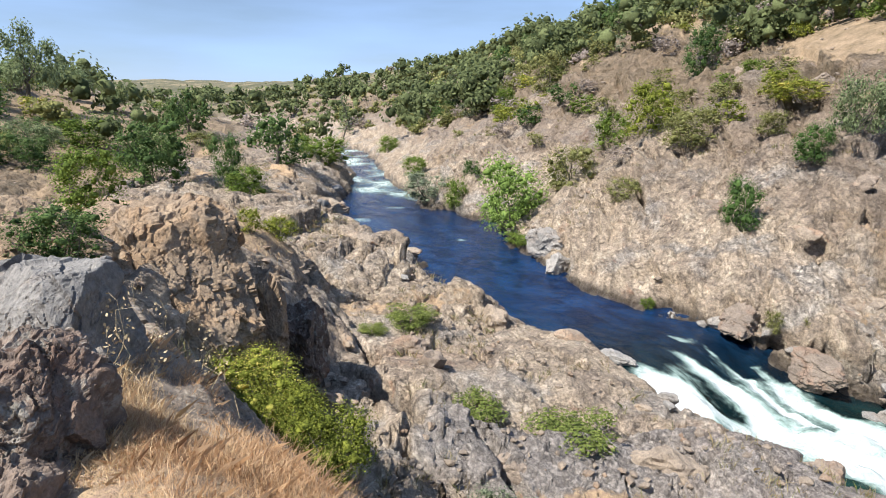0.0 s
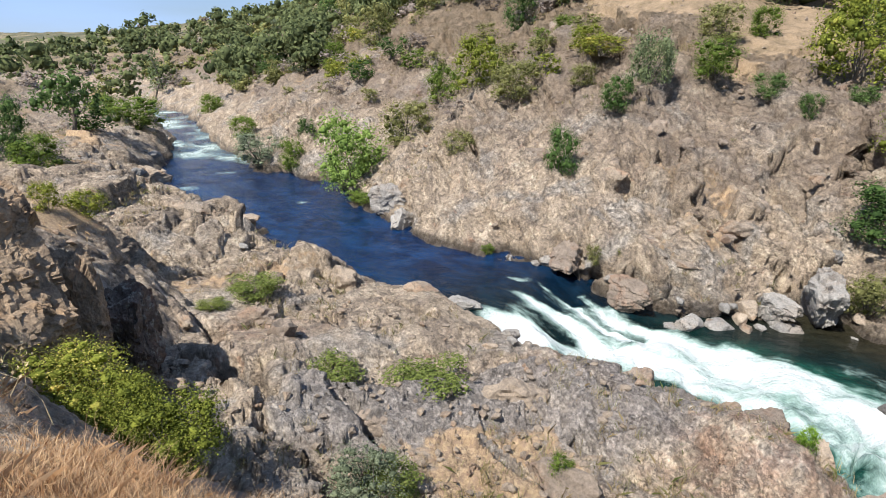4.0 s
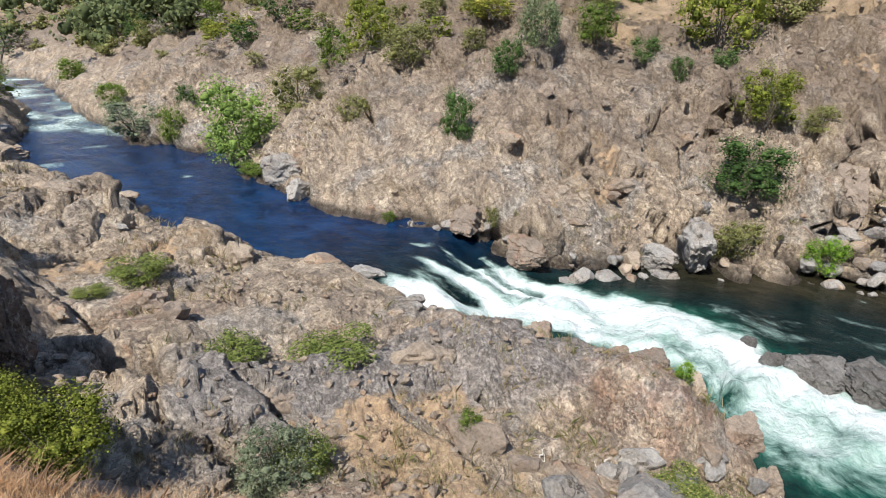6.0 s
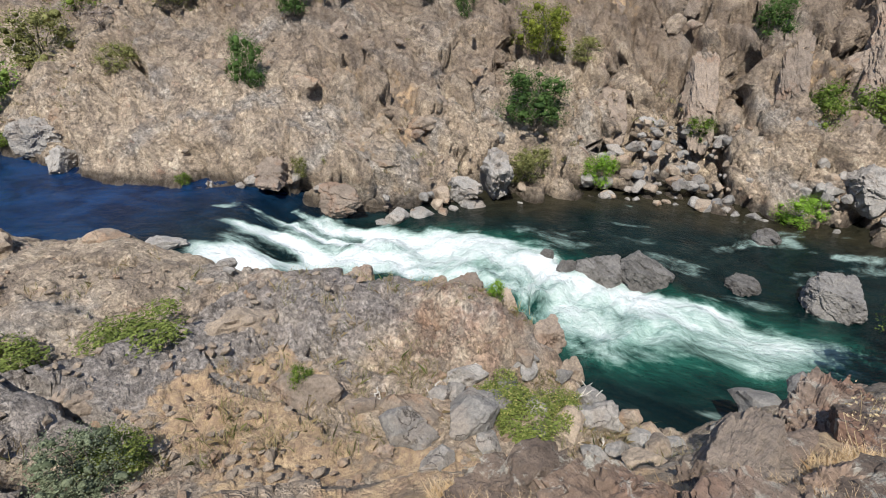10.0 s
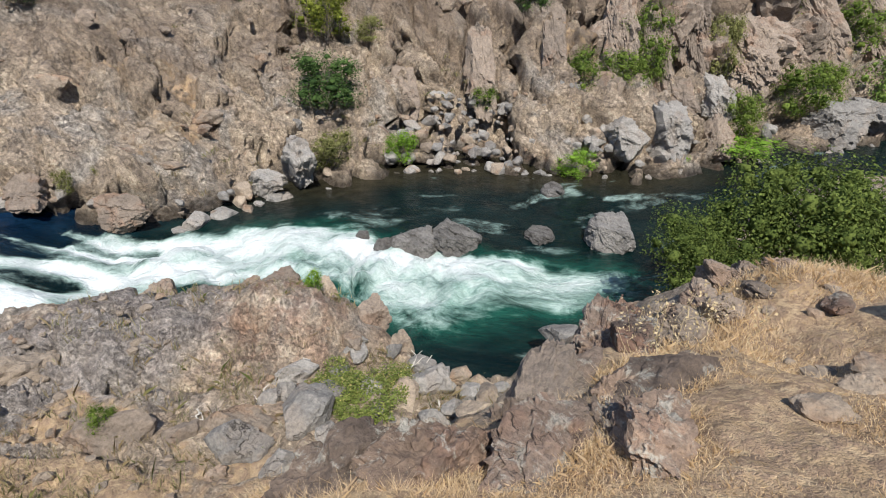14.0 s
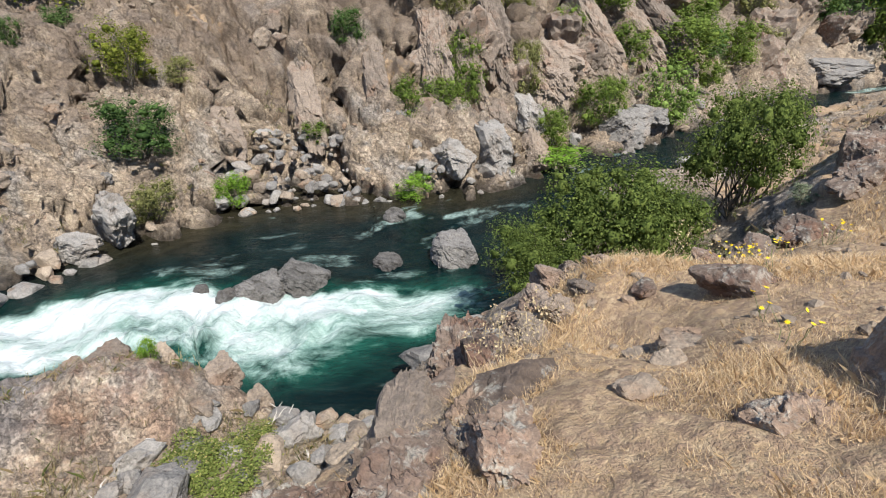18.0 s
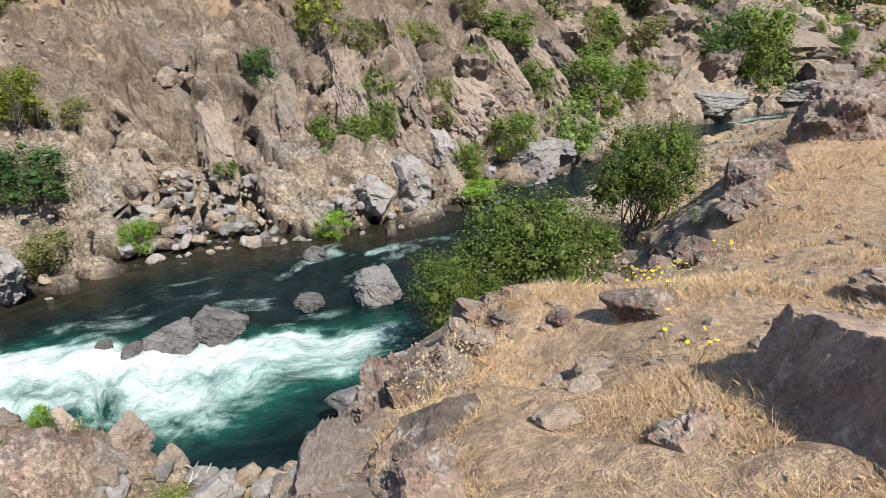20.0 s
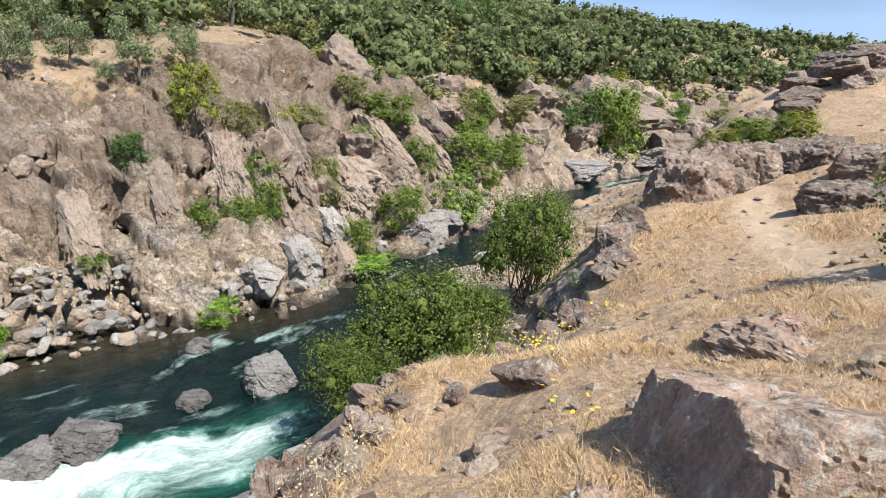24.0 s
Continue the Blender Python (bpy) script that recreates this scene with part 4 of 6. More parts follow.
for k, (x, y, a, b, h) in enumerate(((10.2, -6.0, 1.5, 1.0, 0.9), (13.2, -8.5, 1.9, 1.3, 1.5), (14.3, -9.7, 1.5, 1.2, 1.1), (12.2, -7.8, 1.3, 1.0, 0.8), (9.6, -4.9, 1.3, 0.9, 0.7), (8.9, -3.9, 1.0, 0.8, 0.6),
                                     (16.4, -12.9, 1.8, 1.3, 0.9), (17.6, -14.6, 2.2, 1.5, 1.2), (19.4, -17.6, 2.8, 1.8, 1.5), (21.2, -20.6, 3.0, 2.0, 1.4), (22.6, -23.6, 3.2, 2.2, 1.3), (26.6, -30.8, 5.0, 3.0, 1.9), (27.6, -34.4, 5.0, 3.4, 1.8), (24.0, -28.4, 3.6, 2.2, 1.0),
                                     (25.6, -27, 3.4, 2.2, 1.0))):
    rock(x, y, (a, b, h), ROCK_DARK, "dark jagged rock along the rim of the bank", 40 + k, 0.3, -45 + 12 * (k % 3), group="rocks along the rim", name="rim_rock", sub=5)

# the dark outcrop on the rim, below the flowering shrubs: x, y, z of its middle, width, height
for k, (x, y, z, w, h) in enumerate(((16.4, -13.4, 5.13, 2.0, 2.2), (16.5, -14.8, 5.54, 2.0, 2.0), (16.2, -15.8, 5.73, 1.6, 1.7), (15.5, -17.2, 5.85, 2.0, 1.7), (17.7, -21.2, 6.2, 2.2, 0.9), (12.5, -16.4, 6.13, 1.6, 1.2), (11.1, -13.7, 5.98, 1.5, 1.0), (17.1, -13.3, 4.73, 1.4, 1.4))):
    shaped_rock(x, y, min(z, stand(x, y) + 0.15 * h), (w * 1.15, w * 1.4, h * 1.25), [((-0.2, 0.3, 0.9), 0.80), ((-0.6, 0.8, 0.1), 0.80), ((-0.9, -0.2, 0.3), 0.85), ((0.3, -0.3, 0.9), 0.85)], ROCK_DARK, "dark weathered outcrop on the rim above the river", 360 + k, 0.12, 5, "rim_outcrop", 1.3, 0.04)["group"] = "outcrops along the rim"

rng = random.Random(29)
for k in range(14):
    x = rng.uniform(19, 36)
    y = -x * rng.uniform(0.98, 1.3)
    s = rng.uniform(0.7, 2.2)
    rock(x, y, (s * 1.3, s, s * 0.85), rng.choice((ROCK_DARK, ROCK_BROWN, ROCK_DARK)), "dark slab of bedrock breaking the dry slope", 800 + k, 0.4, rng.uniform(-70, -30), "slabs of the downstream bank", "bank_rock", tip=12)

# broken blocks along the crest of the slab, and boulders at its foot
for k, (x, y, w, h) in enumerate(((7.15, 8.98, 0.75, 0.70), (6.56, 9.26, 0.60, 0.50), (7.43, 8.39, 0.50, 0.45), (8.00, 7.33, 0.70, 0.45), (8.18, 6.56, 0.80, 0.50), (8.36, 5.70, 0.50, 0.40), (8.38, 4.59, 0.60, 0.50), (8.29, 3.94, 0.45, 0.40))):
    shaped_rock(x, y, stand(x, y) + 0.10 * h, (w * 1.2, w, h * 1.6), [((-0.1, -0.1, 1), 0.70), ((-0.7, -0.7, 0.2), 0.75), ((0.8, -0.5, 0.2), 0.75), ((0.1, 0.9, 0.2), 0.8)], ROCK_TAN if k % 2 else ROCK_BROWN, "angular block standing on the crest of the bare slab", 380 + k, 0.11, 5, "crest_block")["group"] = "blocks on the slab"
for k, (x, y, w) in enumerate(((5.47, 4.16, 0.95), (5.57, 4.88, 0.40), (5.81, 4.80, 0.40), (4.44, 4.57, 0.70), (4.36, 3.83, 0.50), (7.56, 2.90, 0.55), (6.83, 2.25, 0.40), (5.28, 3.66, 0.45))):
    rock(x, y, (w * 1.1, w * 0.9, w * 0.8), ROCK_GREY, "smooth grey boulder lying in the gully", 390 + k, 0.22, group="gully boulders", name="gully_boulder", sub=5, rough=0.07)

# ---- boulders in the water and at its edge ----
shaped_rock(13.35, 6.0, 0.12, (1.35, 1.2, 1.1), [((-0.3, -0.2, 1), 0.75), ((-1, -0.3, 0.3), 0.8), ((0.3, 0.5, 0.8), 0.8)], ROCK_WET, "wet dark boulder parting the white water", 57, 0.14, 6, "river_boulder")
shaped_rock(13.95, 5.0, 0.15, (1.3, 1.3, 1.25), [((-0.2, -0.3, 1), 0.75), ((-0.8, -0.6, 0.3), 0.8), ((0.5, -0.3, 0.8), 0.8)], ROCK_WET, "dark rounded boulder among the white water", 60, 0.13, 6, "river_boulder")
shaped_rock(12.9, 6.75, 0.05, (0.7, 0.6, 0.7), [((0, 0, 1), 0.8), ((-1, 0, 0.3), 0.8)], ROCK_WET, "wet dark boulder parting the white water", 63, 0.14, 5, "river_boulder")
shaped_rock(13.3, 7.75, 0.05, (0.4, 0.35, 0.5), [((0, 0, 1), 0.8)], ROCK_WET, "small wet rock in the white water", 64, 0.12, 4, "river_boulder")
shaped_rock(16.15, 0.8, 0.2, (1.5, 1.35, 1.4), [((-0.1, -0.2, 1), 0.72), ((-1, -0.2, 0.3), 0.85), ((0.2, -0.9, 0.4), 0.85)], ROCK_WET, "rounded grey boulder standing in the river", 65, 0.11, 6, "river_boulder")
shaped_rock(15.65, 2.85, 0.0, (0.9, 0.8, 0.55), [((0, 0, 1), 0.75)], ROCK_WET, "drowned brown boulder just breaking the surface", 66, 0.12, 5, "river_boulder")
shaped_rock(19.4, 3.3, -0.02, (1.0, 0.7, 0.6), [((0, 0, 1), 0.75)], ROCK_WET, "wet rock in a small ripple", 67, 0.12, 5, "river_boulder")
rock(-8.3, 38.5, (3.2, 2.2, 1.9), ROCK_TAN, "tan rock island at the water's edge", 68, 0.25, 20, name="river_boulder", z=0.95, sub=5)
rock(4.9, 14.7, (1.2, 0.7, 0.5), ROCK_GREY, "grey slab at the head of the rapid", 69, 0.3, -20, name="river_boulder", z=1.0)
rng = random.Random(11)
for k in range(40):
    x, y = 7.4 + rng.uniform(-1.3, 1.4), 2.9 + rng.uniform(-1.6, 1.7)
    s = rng.choice((0.15, 0.2, 0.28, 0.4, 0.55))
    rock(x, y, (s * 1.25, s, s * 0.8), rng.choice((ROCK_GREY, ROCK_GREY, ROCK_TAN)), "grey boulder in the gully by the water", 200 + k, 0.25, group="gully boulders", name="gully_boulder", rough=0.08)
# grey outcrops and buttresses of the far bank: x, y, length, width, height
for k, (x, y, a, b, h, tone) in enumerate(((24.2, 0.0, 3.2, 2.0, 2.6, 1), (22.9, 1.4, 1.8, 1.4, 1.3, 1), (25.2, -2.2, 1.4, 1.2, 1.9, 0), (30.2, -7.2, 3.0, 2.0, 2.0, 1), (31.6, -8.6, 2.4, 1.6, 1.5, 1),
                                          (16.4, 12.2, 2.6, 1.2, 1.9, 1), (15.0, 12.6, 1.6, 1.0, 1.2, 1), (4.9, 26.0, 2.6, 1.5, 1.6, 1), (5.2, 24.0, 1.6, 1.0, 1.0, 1), (9.6, 16.9, 1.7, 1.2, 0.9, 0),
                                          (11.0, 14.9, 2.0, 1.3, 1.1, 0), (28.4, 0.6, 2.8, 2.2, 3.4, 0), (29.4, -1.2, 2.6, 2.0, 3.0, 0), (30.8, -3.4, 3.0, 2.4, 3.2, 0), (32.8, -5.2, 3.2, 2.6, 2.8, 0),
                                          (27.2, 2.6, 2.2, 2.0, 2.6, 0), (62, -37, 12, 8, 7, 0), (50, -27.5, 5, 3, 2.0, 1), (57, -41, 6, 4, 2.5, 1))):
    rock(x, y, (a, b, h), (ROCK_BROWN, ROCK_GREY)[tone], ("brown rock buttress on the steep far bank", "smooth grey outcrop at the foot of the far bank")[tone], 300 + k, 0.3, 40 + 25 * (k % 4), group="outcrops of the far bank", name="outcrop", sub=5, rough=0.16, layers=0.05)
def rib(ax, ay, bx, by, width, high, material, label, seed):
    """A rib of rock that runs up the slope from one place to another."""
    a, b = Vector((ax, ay, stand(ax, ay))), Vector((bx, by, stand(bx, by)))
    ob = shaped_rock(0, 0, 0, (1, 1, 1), [((0, 1, 0.25), 0.78), ((0, -1, 0.1), 0.80), ((0.15, 0, 1), 0.72), ((-0.75, 0.1, 0.65), 0.80), ((0.8, 0, 0.5), 0.85), ((-0.3, 0.6, 0.75), 0.80)], material, label, seed, 0.13, 6, "rock_rib", 1.7)
    m = (b - a).to_track_quat("X", "Z").to_matrix().to_4x4() @ Matrix.Diagonal(((b - a).length * 1.15, width, high, 1))
    ob.matrix_world = Matrix.Translation((a + b) / 2 + Vector((0, 0, 0.12 * high))) @ m
    return tagged(ob, group="ribs of the crag")


for k, (ax, ay, bx, by, width, high) in enumerate(((25.6, 2.2, 29.8, 3.2, 1.7, 2.8), (26.0, 0.8, 29.4, 1.6, 1.6, 2.2), (28.2, -0.6, 32.6, 0.8, 1.7, 2.6), (28.6, -3.2, 31.2, -2.2, 2.4, 2.8), (30.2, -4.8, 33.4, -3.2, 2.0, 2.6),
                                                   (32.6, -6.6, 35.6, -4.6, 1.8, 2.4), (25.0, -0.8, 26.8, 0.0, 1.3, 1.6), (26.6, -2.2, 28.0, -1.4, 1.3, 1.5), (22.8, 7.2, 25.4, 8.4, 1.3, 1.4), (24.2, 4.6, 27.0, 5.6, 1.3, 1.5), (21.6, 10.2, 23.8, 11.6, 1.3, 1.2),
                                                   (35.0, -9.4, 38.4, -7.0, 2.0, 2.6), (37.4, -12.0, 40.4, -9.4, 2.2, 2.6))):
    rib(ax, ay, bx, by, width, high, ROCK_GREY if k == 7 else ROCK_BROWN, "steep rib of fractured rock running up the far bank", 340 + k)
rng = random.Random(31)
down_pts = resample(FAR_LINE[18:25], 200)
for k in range(44):
    i = rng.randrange(10, 190)
    a, b = down_pts[i], down_pts[i + 1]
    n = np.array([-(b - a)[1], (b - a)[0]]) / np.hypot(*(b - a))
    d, s = rng.uniform(0.3, 11), rng.uniform(1.2, 3.2) * (1 + 0.006 * i)
    rock(a[0] + n[0] * d, a[1] + n[1] * d, (s * 1.2, s * 0.9, s * rng.uniform(0.8, 1.3)), rng.choice((ROCK_BROWN, ROCK_BROWN, ROCK_DARK)), "craggy rock rib on the downstream far bank", 900 + k, 0.4, rng.uniform(20, 70), "rock ribs of the far bank", "rock_rib", rough=0.2, layers=0.06, tip=10)
    if k % 2:
        d = rng.uniform(1, 10)
        DOWN_GROWTH.append((a[0] + n[0] * d + 1.5, a[1] + n[1] * d, rng.uniform(2.2, 4.4), rng.choice(("green", "green", "olive", "dense", "willow"))))
rng = random.Random(5)
far_pts = resample(FAR_LINE[9:22], 400)
heap = [i for i in range(399) if 1.5 < far_pts[i][1] < 9.2 and far_pts[i][0] > 18]
for k in range(270):
    talus = k < 190
    i = rng.choice(heap) if talus else rng.randrange(20, 399)
    a, b = far_pts[i], far_pts[min(i + 1, 399)]
    n = np.array([-(b - a)[1], (b - a)[0]]) / np.hypot(*(b - a))
    d = rng.uniform(0.0, 3.2) if talus else rng.uniform(-0.3, 0.8)
    s = rng.choice((0.16, 0.2, 0.26, 0.34, 0.5)) * (1 if talus else 1.4)
    rock(a[0] + n[0] * d, a[1] + n[1] * d, (s * 1.3, s, s * 0.85), rng.choice((ROCK_GREY, ROCK_GREY, ROCK_TAN)), "pale grey boulder of the heap along the far shore", 400 + k, 0.32, group="boulders along the far shore", name="shore_boulder", sub=3, rough=0.08)
near_pts = resample(NEAR_LINE[4:22], 300)
for k in range(46):
    a, b = near_pts[rng.randrange(0, 298)], None
    s = rng.choice((0.25, 0.35, 0.5, 0.7))
    rock(a[0] + rng.uniform(-0.8, 0.5), a[1] + rng.uniform(-0.5, 0.5), (s * 1.4, s, s * 0.8), rng.choice((ROCK_GREY, ROCK_TAN)), "weathered boulder along the near shore", 700 + k, 0.25, group="boulders along the near shore", name="bank_boulder", sub=3, rough=0.1)

# bedrock showing through: slabs and knobs let into the slopes
rng = random.Random(17)
placed = 0
while placed < 120:
    if placed < 85:
        a, r = rng.uniform(8, 126), rng.uniform(16, 46)
        x, y = r * math.sin(radians(a)), r * math.cos(radians(a))
    else:
        x, y = rng.uniform(-5, 8.5), rng.uniform(4.5, 26)
    z, d, far, inside = (float(v[0]) for v in ground_parts(np.array([x]), np.array([y])))
    if d < 0.6 or d > 15 or inside > -0.5 or (placed < 85) != bool(far):
        continue
    s = rng.choice((0.35, 0.5, 0.7, 1.0, 1.5)) * (1.0 if far else 0.6)
    if far and s > 0.8 and d > 5:
        continue
    cliff = far and x > 1.6 * y
    tone = rng.choice((ROCK_TAN, ROCK_TAN, ROCK_BROWN, ROCK_GREY if d < 4 else ROCK_BROWN))
    rock(x, y, (s * rng.uniform(1.0, 1.6), s * rng.uniform(0.5, 0.9), s * (rng.uniform(0.9, 1.6) if cliff else rng.uniform(0.6, 1.0))), tone,
         "jutting block of fractured bedrock on the slope", 1000 + placed, 0.47, rng.uniform(110, 160), "bedrock outcrops", "rock_outcrop", z, 3, 0.2, 0.06, rng.uniform(5, 25))
    placed += 1

for k, (x, y, a, h) in enumerate(((7.2, -0.95, 0.7, 0.45), (7.9, -1.25, 0.8, 0.5), (8.6, -1.6, 0.6, 0.4), (6.9, -1.5, 0.45, 0.25), (7.7, -1.9, 0.5, 0.25), (9.1, -2.6, 0.6, 0.4), (6.5, -1.2, 0.5, 0.3))):
    rock(x, y, (a, a * 0.7, h), ROCK_BROWN, "reddish brown rock showing through the grassy mound", 170 + k, 0.38, 20 * k, "rocks of the mound", "mound_rock", sub=5, rough=0.2, layers=0.1)

# ---- plants ----
def leaf_material(name, dark, light, tip=None):
    m = Nodes(name)
    g = m.tree.nodes.new("ShaderNodeNewGeometry")
    own = m.tree.nodes.new("ShaderNodeObjectInfo").outputs["Random"]
    fac = m.math("ADD", m.math("MULTIPLY", g.outputs["Random Per Island"], 0.75), m.math("MULTIPLY", own, 0.25))
    stops = [(0.0, dark), (0.8, light)]
    if tip:
        stops.append((0.97, tip))
    colour = m.ramp(fac, stops)
    sprays, tufts = m.noise(3.2, 6, 0.8, g.outputs["Position"]), m.noise(11, 4, 0.8, g.outputs["Position"])
    both = m.math("ADD", m.math("MULTIPLY", sprays, 0.5), m.math("MULTIPLY", tufts, 0.5))
    colour = m.mix(0.8, colour, m.ramp(both, [(0.34, (0.30, 0.31, 0.30)), (0.5, (0.56, 0.56, 0.55)), (0.66, (0.86, 0.86, 0.83))]), "OVERLAY")
    m.finish(colour, 0.75, both, 0.5, 0.2, specular=0.08)
    out = m.tree.nodes["Material Output"]
    thin = m.tree.nodes.new("ShaderNodeBsdfTranslucent")
    m.link(colour, thin.inputs["Color"])
    both = m.node("ShaderNodeMixShader", Fac=0.35)
    m.link(m.bsdf.outputs[0], both.inputs[1])
    m.link(thin.outputs[0], both.inputs[2])
    m.link(both.outputs[0], out.inputs["Surface"])
    return m.mat


def bark_material():
    m = Nodes("grey_bark")
    p = m.place()
    n = m.noise(6, 5, 0.7, p)
    return m.finish(m.ramp(n, [(0.3, (0.06, 0.05, 0.042)), (0.7, (0.19, 0.165, 0.14))]), 0.9, n, 0.6, 0.03)


BARK = bark_material()
LEAVES = {
    "dense": leaf_material("dark_green_leaves", (0.034, 0.066, 0.022), (0.113, 0.189, 0.056)),
    "green": leaf_material("green_leaves", (0.045, 0.080, 0.016), (0.190, 0.255, 0.056)),
    "alder": leaf_material("riverside_leaves", (0.032, 0.055, 0.013), (0.165, 0.212, 0.055)),
    "bright": leaf_material("bright_green_leaves", (0.072, 0.145, 0.017), (0.246, 0.406, 0.058)),
    "willow": leaf_material("willow_leaves", (0.102, 0.160, 0.036), (0.304, 0.420, 0.116)),
    "yellow": leaf_material("yellow_green_leaves", (0.070, 0.092, 0.016), (0.285, 0.315, 0.058), (0.66, 0.53, 0.15)),
    "olive": leaf_material("olive_leaves", (0.080, 0.087, 0.029), (0.290, 0.290, 0.116)),
    "grey": leaf_material("grey_green_leaves", (0.078, 0.098, 0.059), (0.274, 0.313, 0.209)),
    "dark": leaf_material("dark_oak_leaves", (0.032, 0.061, 0.022), (0.128, 0.197, 0.066)),
    "oak": leaf_material("grey_green_oak_leaves", (0.076, 0.098, 0.048), (0.261, 0.315, 0.164)),
    "weed": leaf_material("weed_leaves", (0.070, 0.095, 0.026), (0.225, 0.270, 0.075), (0.48, 0.40, 0.17)),
    "wood": leaf_material("oak_wood_leaves", (0.050, 0.066, 0.030), (0.175, 0.205, 0.092)),
    "bare": leaf_material("leafless_grey_twigs", (0.145, 0.123, 0.109), (0.377, 0.319, 0.290)),
}


def stick(rng, start, end, r0, r1, bends=3, sides=5):
    """A tapered, bent limb: its vertices and quads."""
    start, end = np.array(start, float), np.array(end, float)
    length = np.linalg.norm(end - start)
    verts, faces = [], []
    for i in range(bends + 1):
        t = i / bends
        c = start + (end - start) * t + (rng.normal(size=3) * length * 0.07 if 0 < i < bends else 0)
        r = r0 + (r1 - r0) * t
        for s in range(sides):
            a = 2 * math.pi * s / sides
            verts.append(c + (r * math.cos(a), r * math.sin(a), 0.15 * r * math.sin(a)))
        if i:
            for s in range(sides):
                p, q = (i - 1) * sides, i * sides
                faces.append((p + s, p + (s + 1) % sides, q + (s + 1) % sides, q + s))
    return np.array(verts), np.array(faces)


def joined(pieces):
    verts, faces, n = [], [], 0
    for v, f in pieces:
        verts.append(v)
        faces.append(f + n)
        n += len(v)
    return np.vstack(verts), np.vstack(faces)


def leaf_quads(rng, centres, outward, size, droop=0.0, facing=None):
    """A pointed leaf, folded at its rib, for each centre."""
    n = len(centres)
    d = outward + rng.normal(size=(n, 3)) * 0.75
    d[:, 2] -= droop
    d /= np.linalg.norm(d, axis=1)[:, None]
    if facing is not None:
        face = facing + rng.normal(size=(n, 3)) * 0.45
        d = np.cross(face, rng.normal(size=(n, 3)))
        d /= np.linalg.norm(d, axis=1)[:, None] + 1e-9
    side = np.cross(d, rng.normal(size=(n, 3)) if facing is None else face)
    side /= np.linalg.norm(side, axis=1)[:, None] + 1e-9
    s = size * rng.uniform(0.6, 1.35, n)[:, None]
    v = np.stack([centres - d * s * 0.5, centres + side * s * 0.34, centres + d * s * 0.55, centres - side * s * 0.34], 1)
    return v.reshape(-1, 3), np.arange(4 * n).reshape(n, 4)


def lumps_of(rng, centres, radii):
    """A small uneven body for each clump, so that a crown is not hollow: quads."""
    g = np.array([(a, b) for a in (-1, 0, 1) for b in (-1, 0, 1)], float)
    one = np.ones(9)
    v = np.concatenate([np.stack(c, -1) for c in ((g[:, 0], g[:, 1], one), (g[:, 0], -g[:, 1], -one), (one, g[:, 0], g[:, 1]), (-one, -g[:, 0], g[:, 1]), (g[:, 0], -one, g[:, 1]), (-g[:, 0], one, g[:, 1]))])
    v /= np.linalg.norm(v, axis=1)[:, None]
    v, index = np.unique(v.round(5), axis=0, return_inverse=True)
    index = index.ravel().reshape(6, 3, 3)
    quads = np.array([(index[k, i, j], index[k, i + 1, j], index[k, i + 1, j + 1], index[k, i, j + 1]) for k in range(6) for i in (0, 1) for j in (0, 1)])
    n = len(centres)
    shape = v[None] * rng.uniform(0.5, 1.4, (n, len(v), 1)) * np.asarray(radii)[:, None, None]
    return (shape + np.asarray(centres)[:, None]).reshape(-1, 3), (quads[None] + (np.arange(n) * len(v))[:, None, None]).reshape(-1, 4)


def crown(seed, clumps, leaves, leaf, low, spread, flat=1.0, droop=0.0, gappy=0.0):
    """Leaves of a plant about one metre across and one high, gathered in uneven clumps."""
    rng = np.random.default_rng(seed)
    cs, rs = [], []
    for _ in range(clumps):
        a, h = rng.uniform(0, 2 * math.pi), rng.uniform(low, 0.84)
        w = spread * math.sqrt(max(0.05, 1 - ((h - 0.45) / 0.62) ** 2)) * math.sqrt(rng.uniform(0.05, 1))
        cs.append((w * math.cos(a), w * math.sin(a), h * flat))
        rs.append(rng.uniform(0.10, 0.22) * (1 - 0.4 * gappy))
    cs, rs = np.array(cs), np.array(rs)
    k = rng.choice(len(cs), leaves, p=rs ** 2 / (rs ** 2).sum())
    u = rng.normal(size=(leaves, 3))
    u /= np.linalg.norm(u, axis=1)[:, None]
    c = cs[k] + u * (rs[k] * rng.uniform(0.55, 1.08, leaves))[:, None]
    c[:, 2] = np.maximum(c[:, 2], 0.01)
    pieces = [leaf_quads(rng, c, u, leaf, droop, (u + (0, 0, 0.4)) if droop == 0 else None)]
    if low > 0.04:
        pieces.append(lumps_of(rng, cs, rs * (0.30 - 0.12 * gappy)))
    return joined(pieces), cs


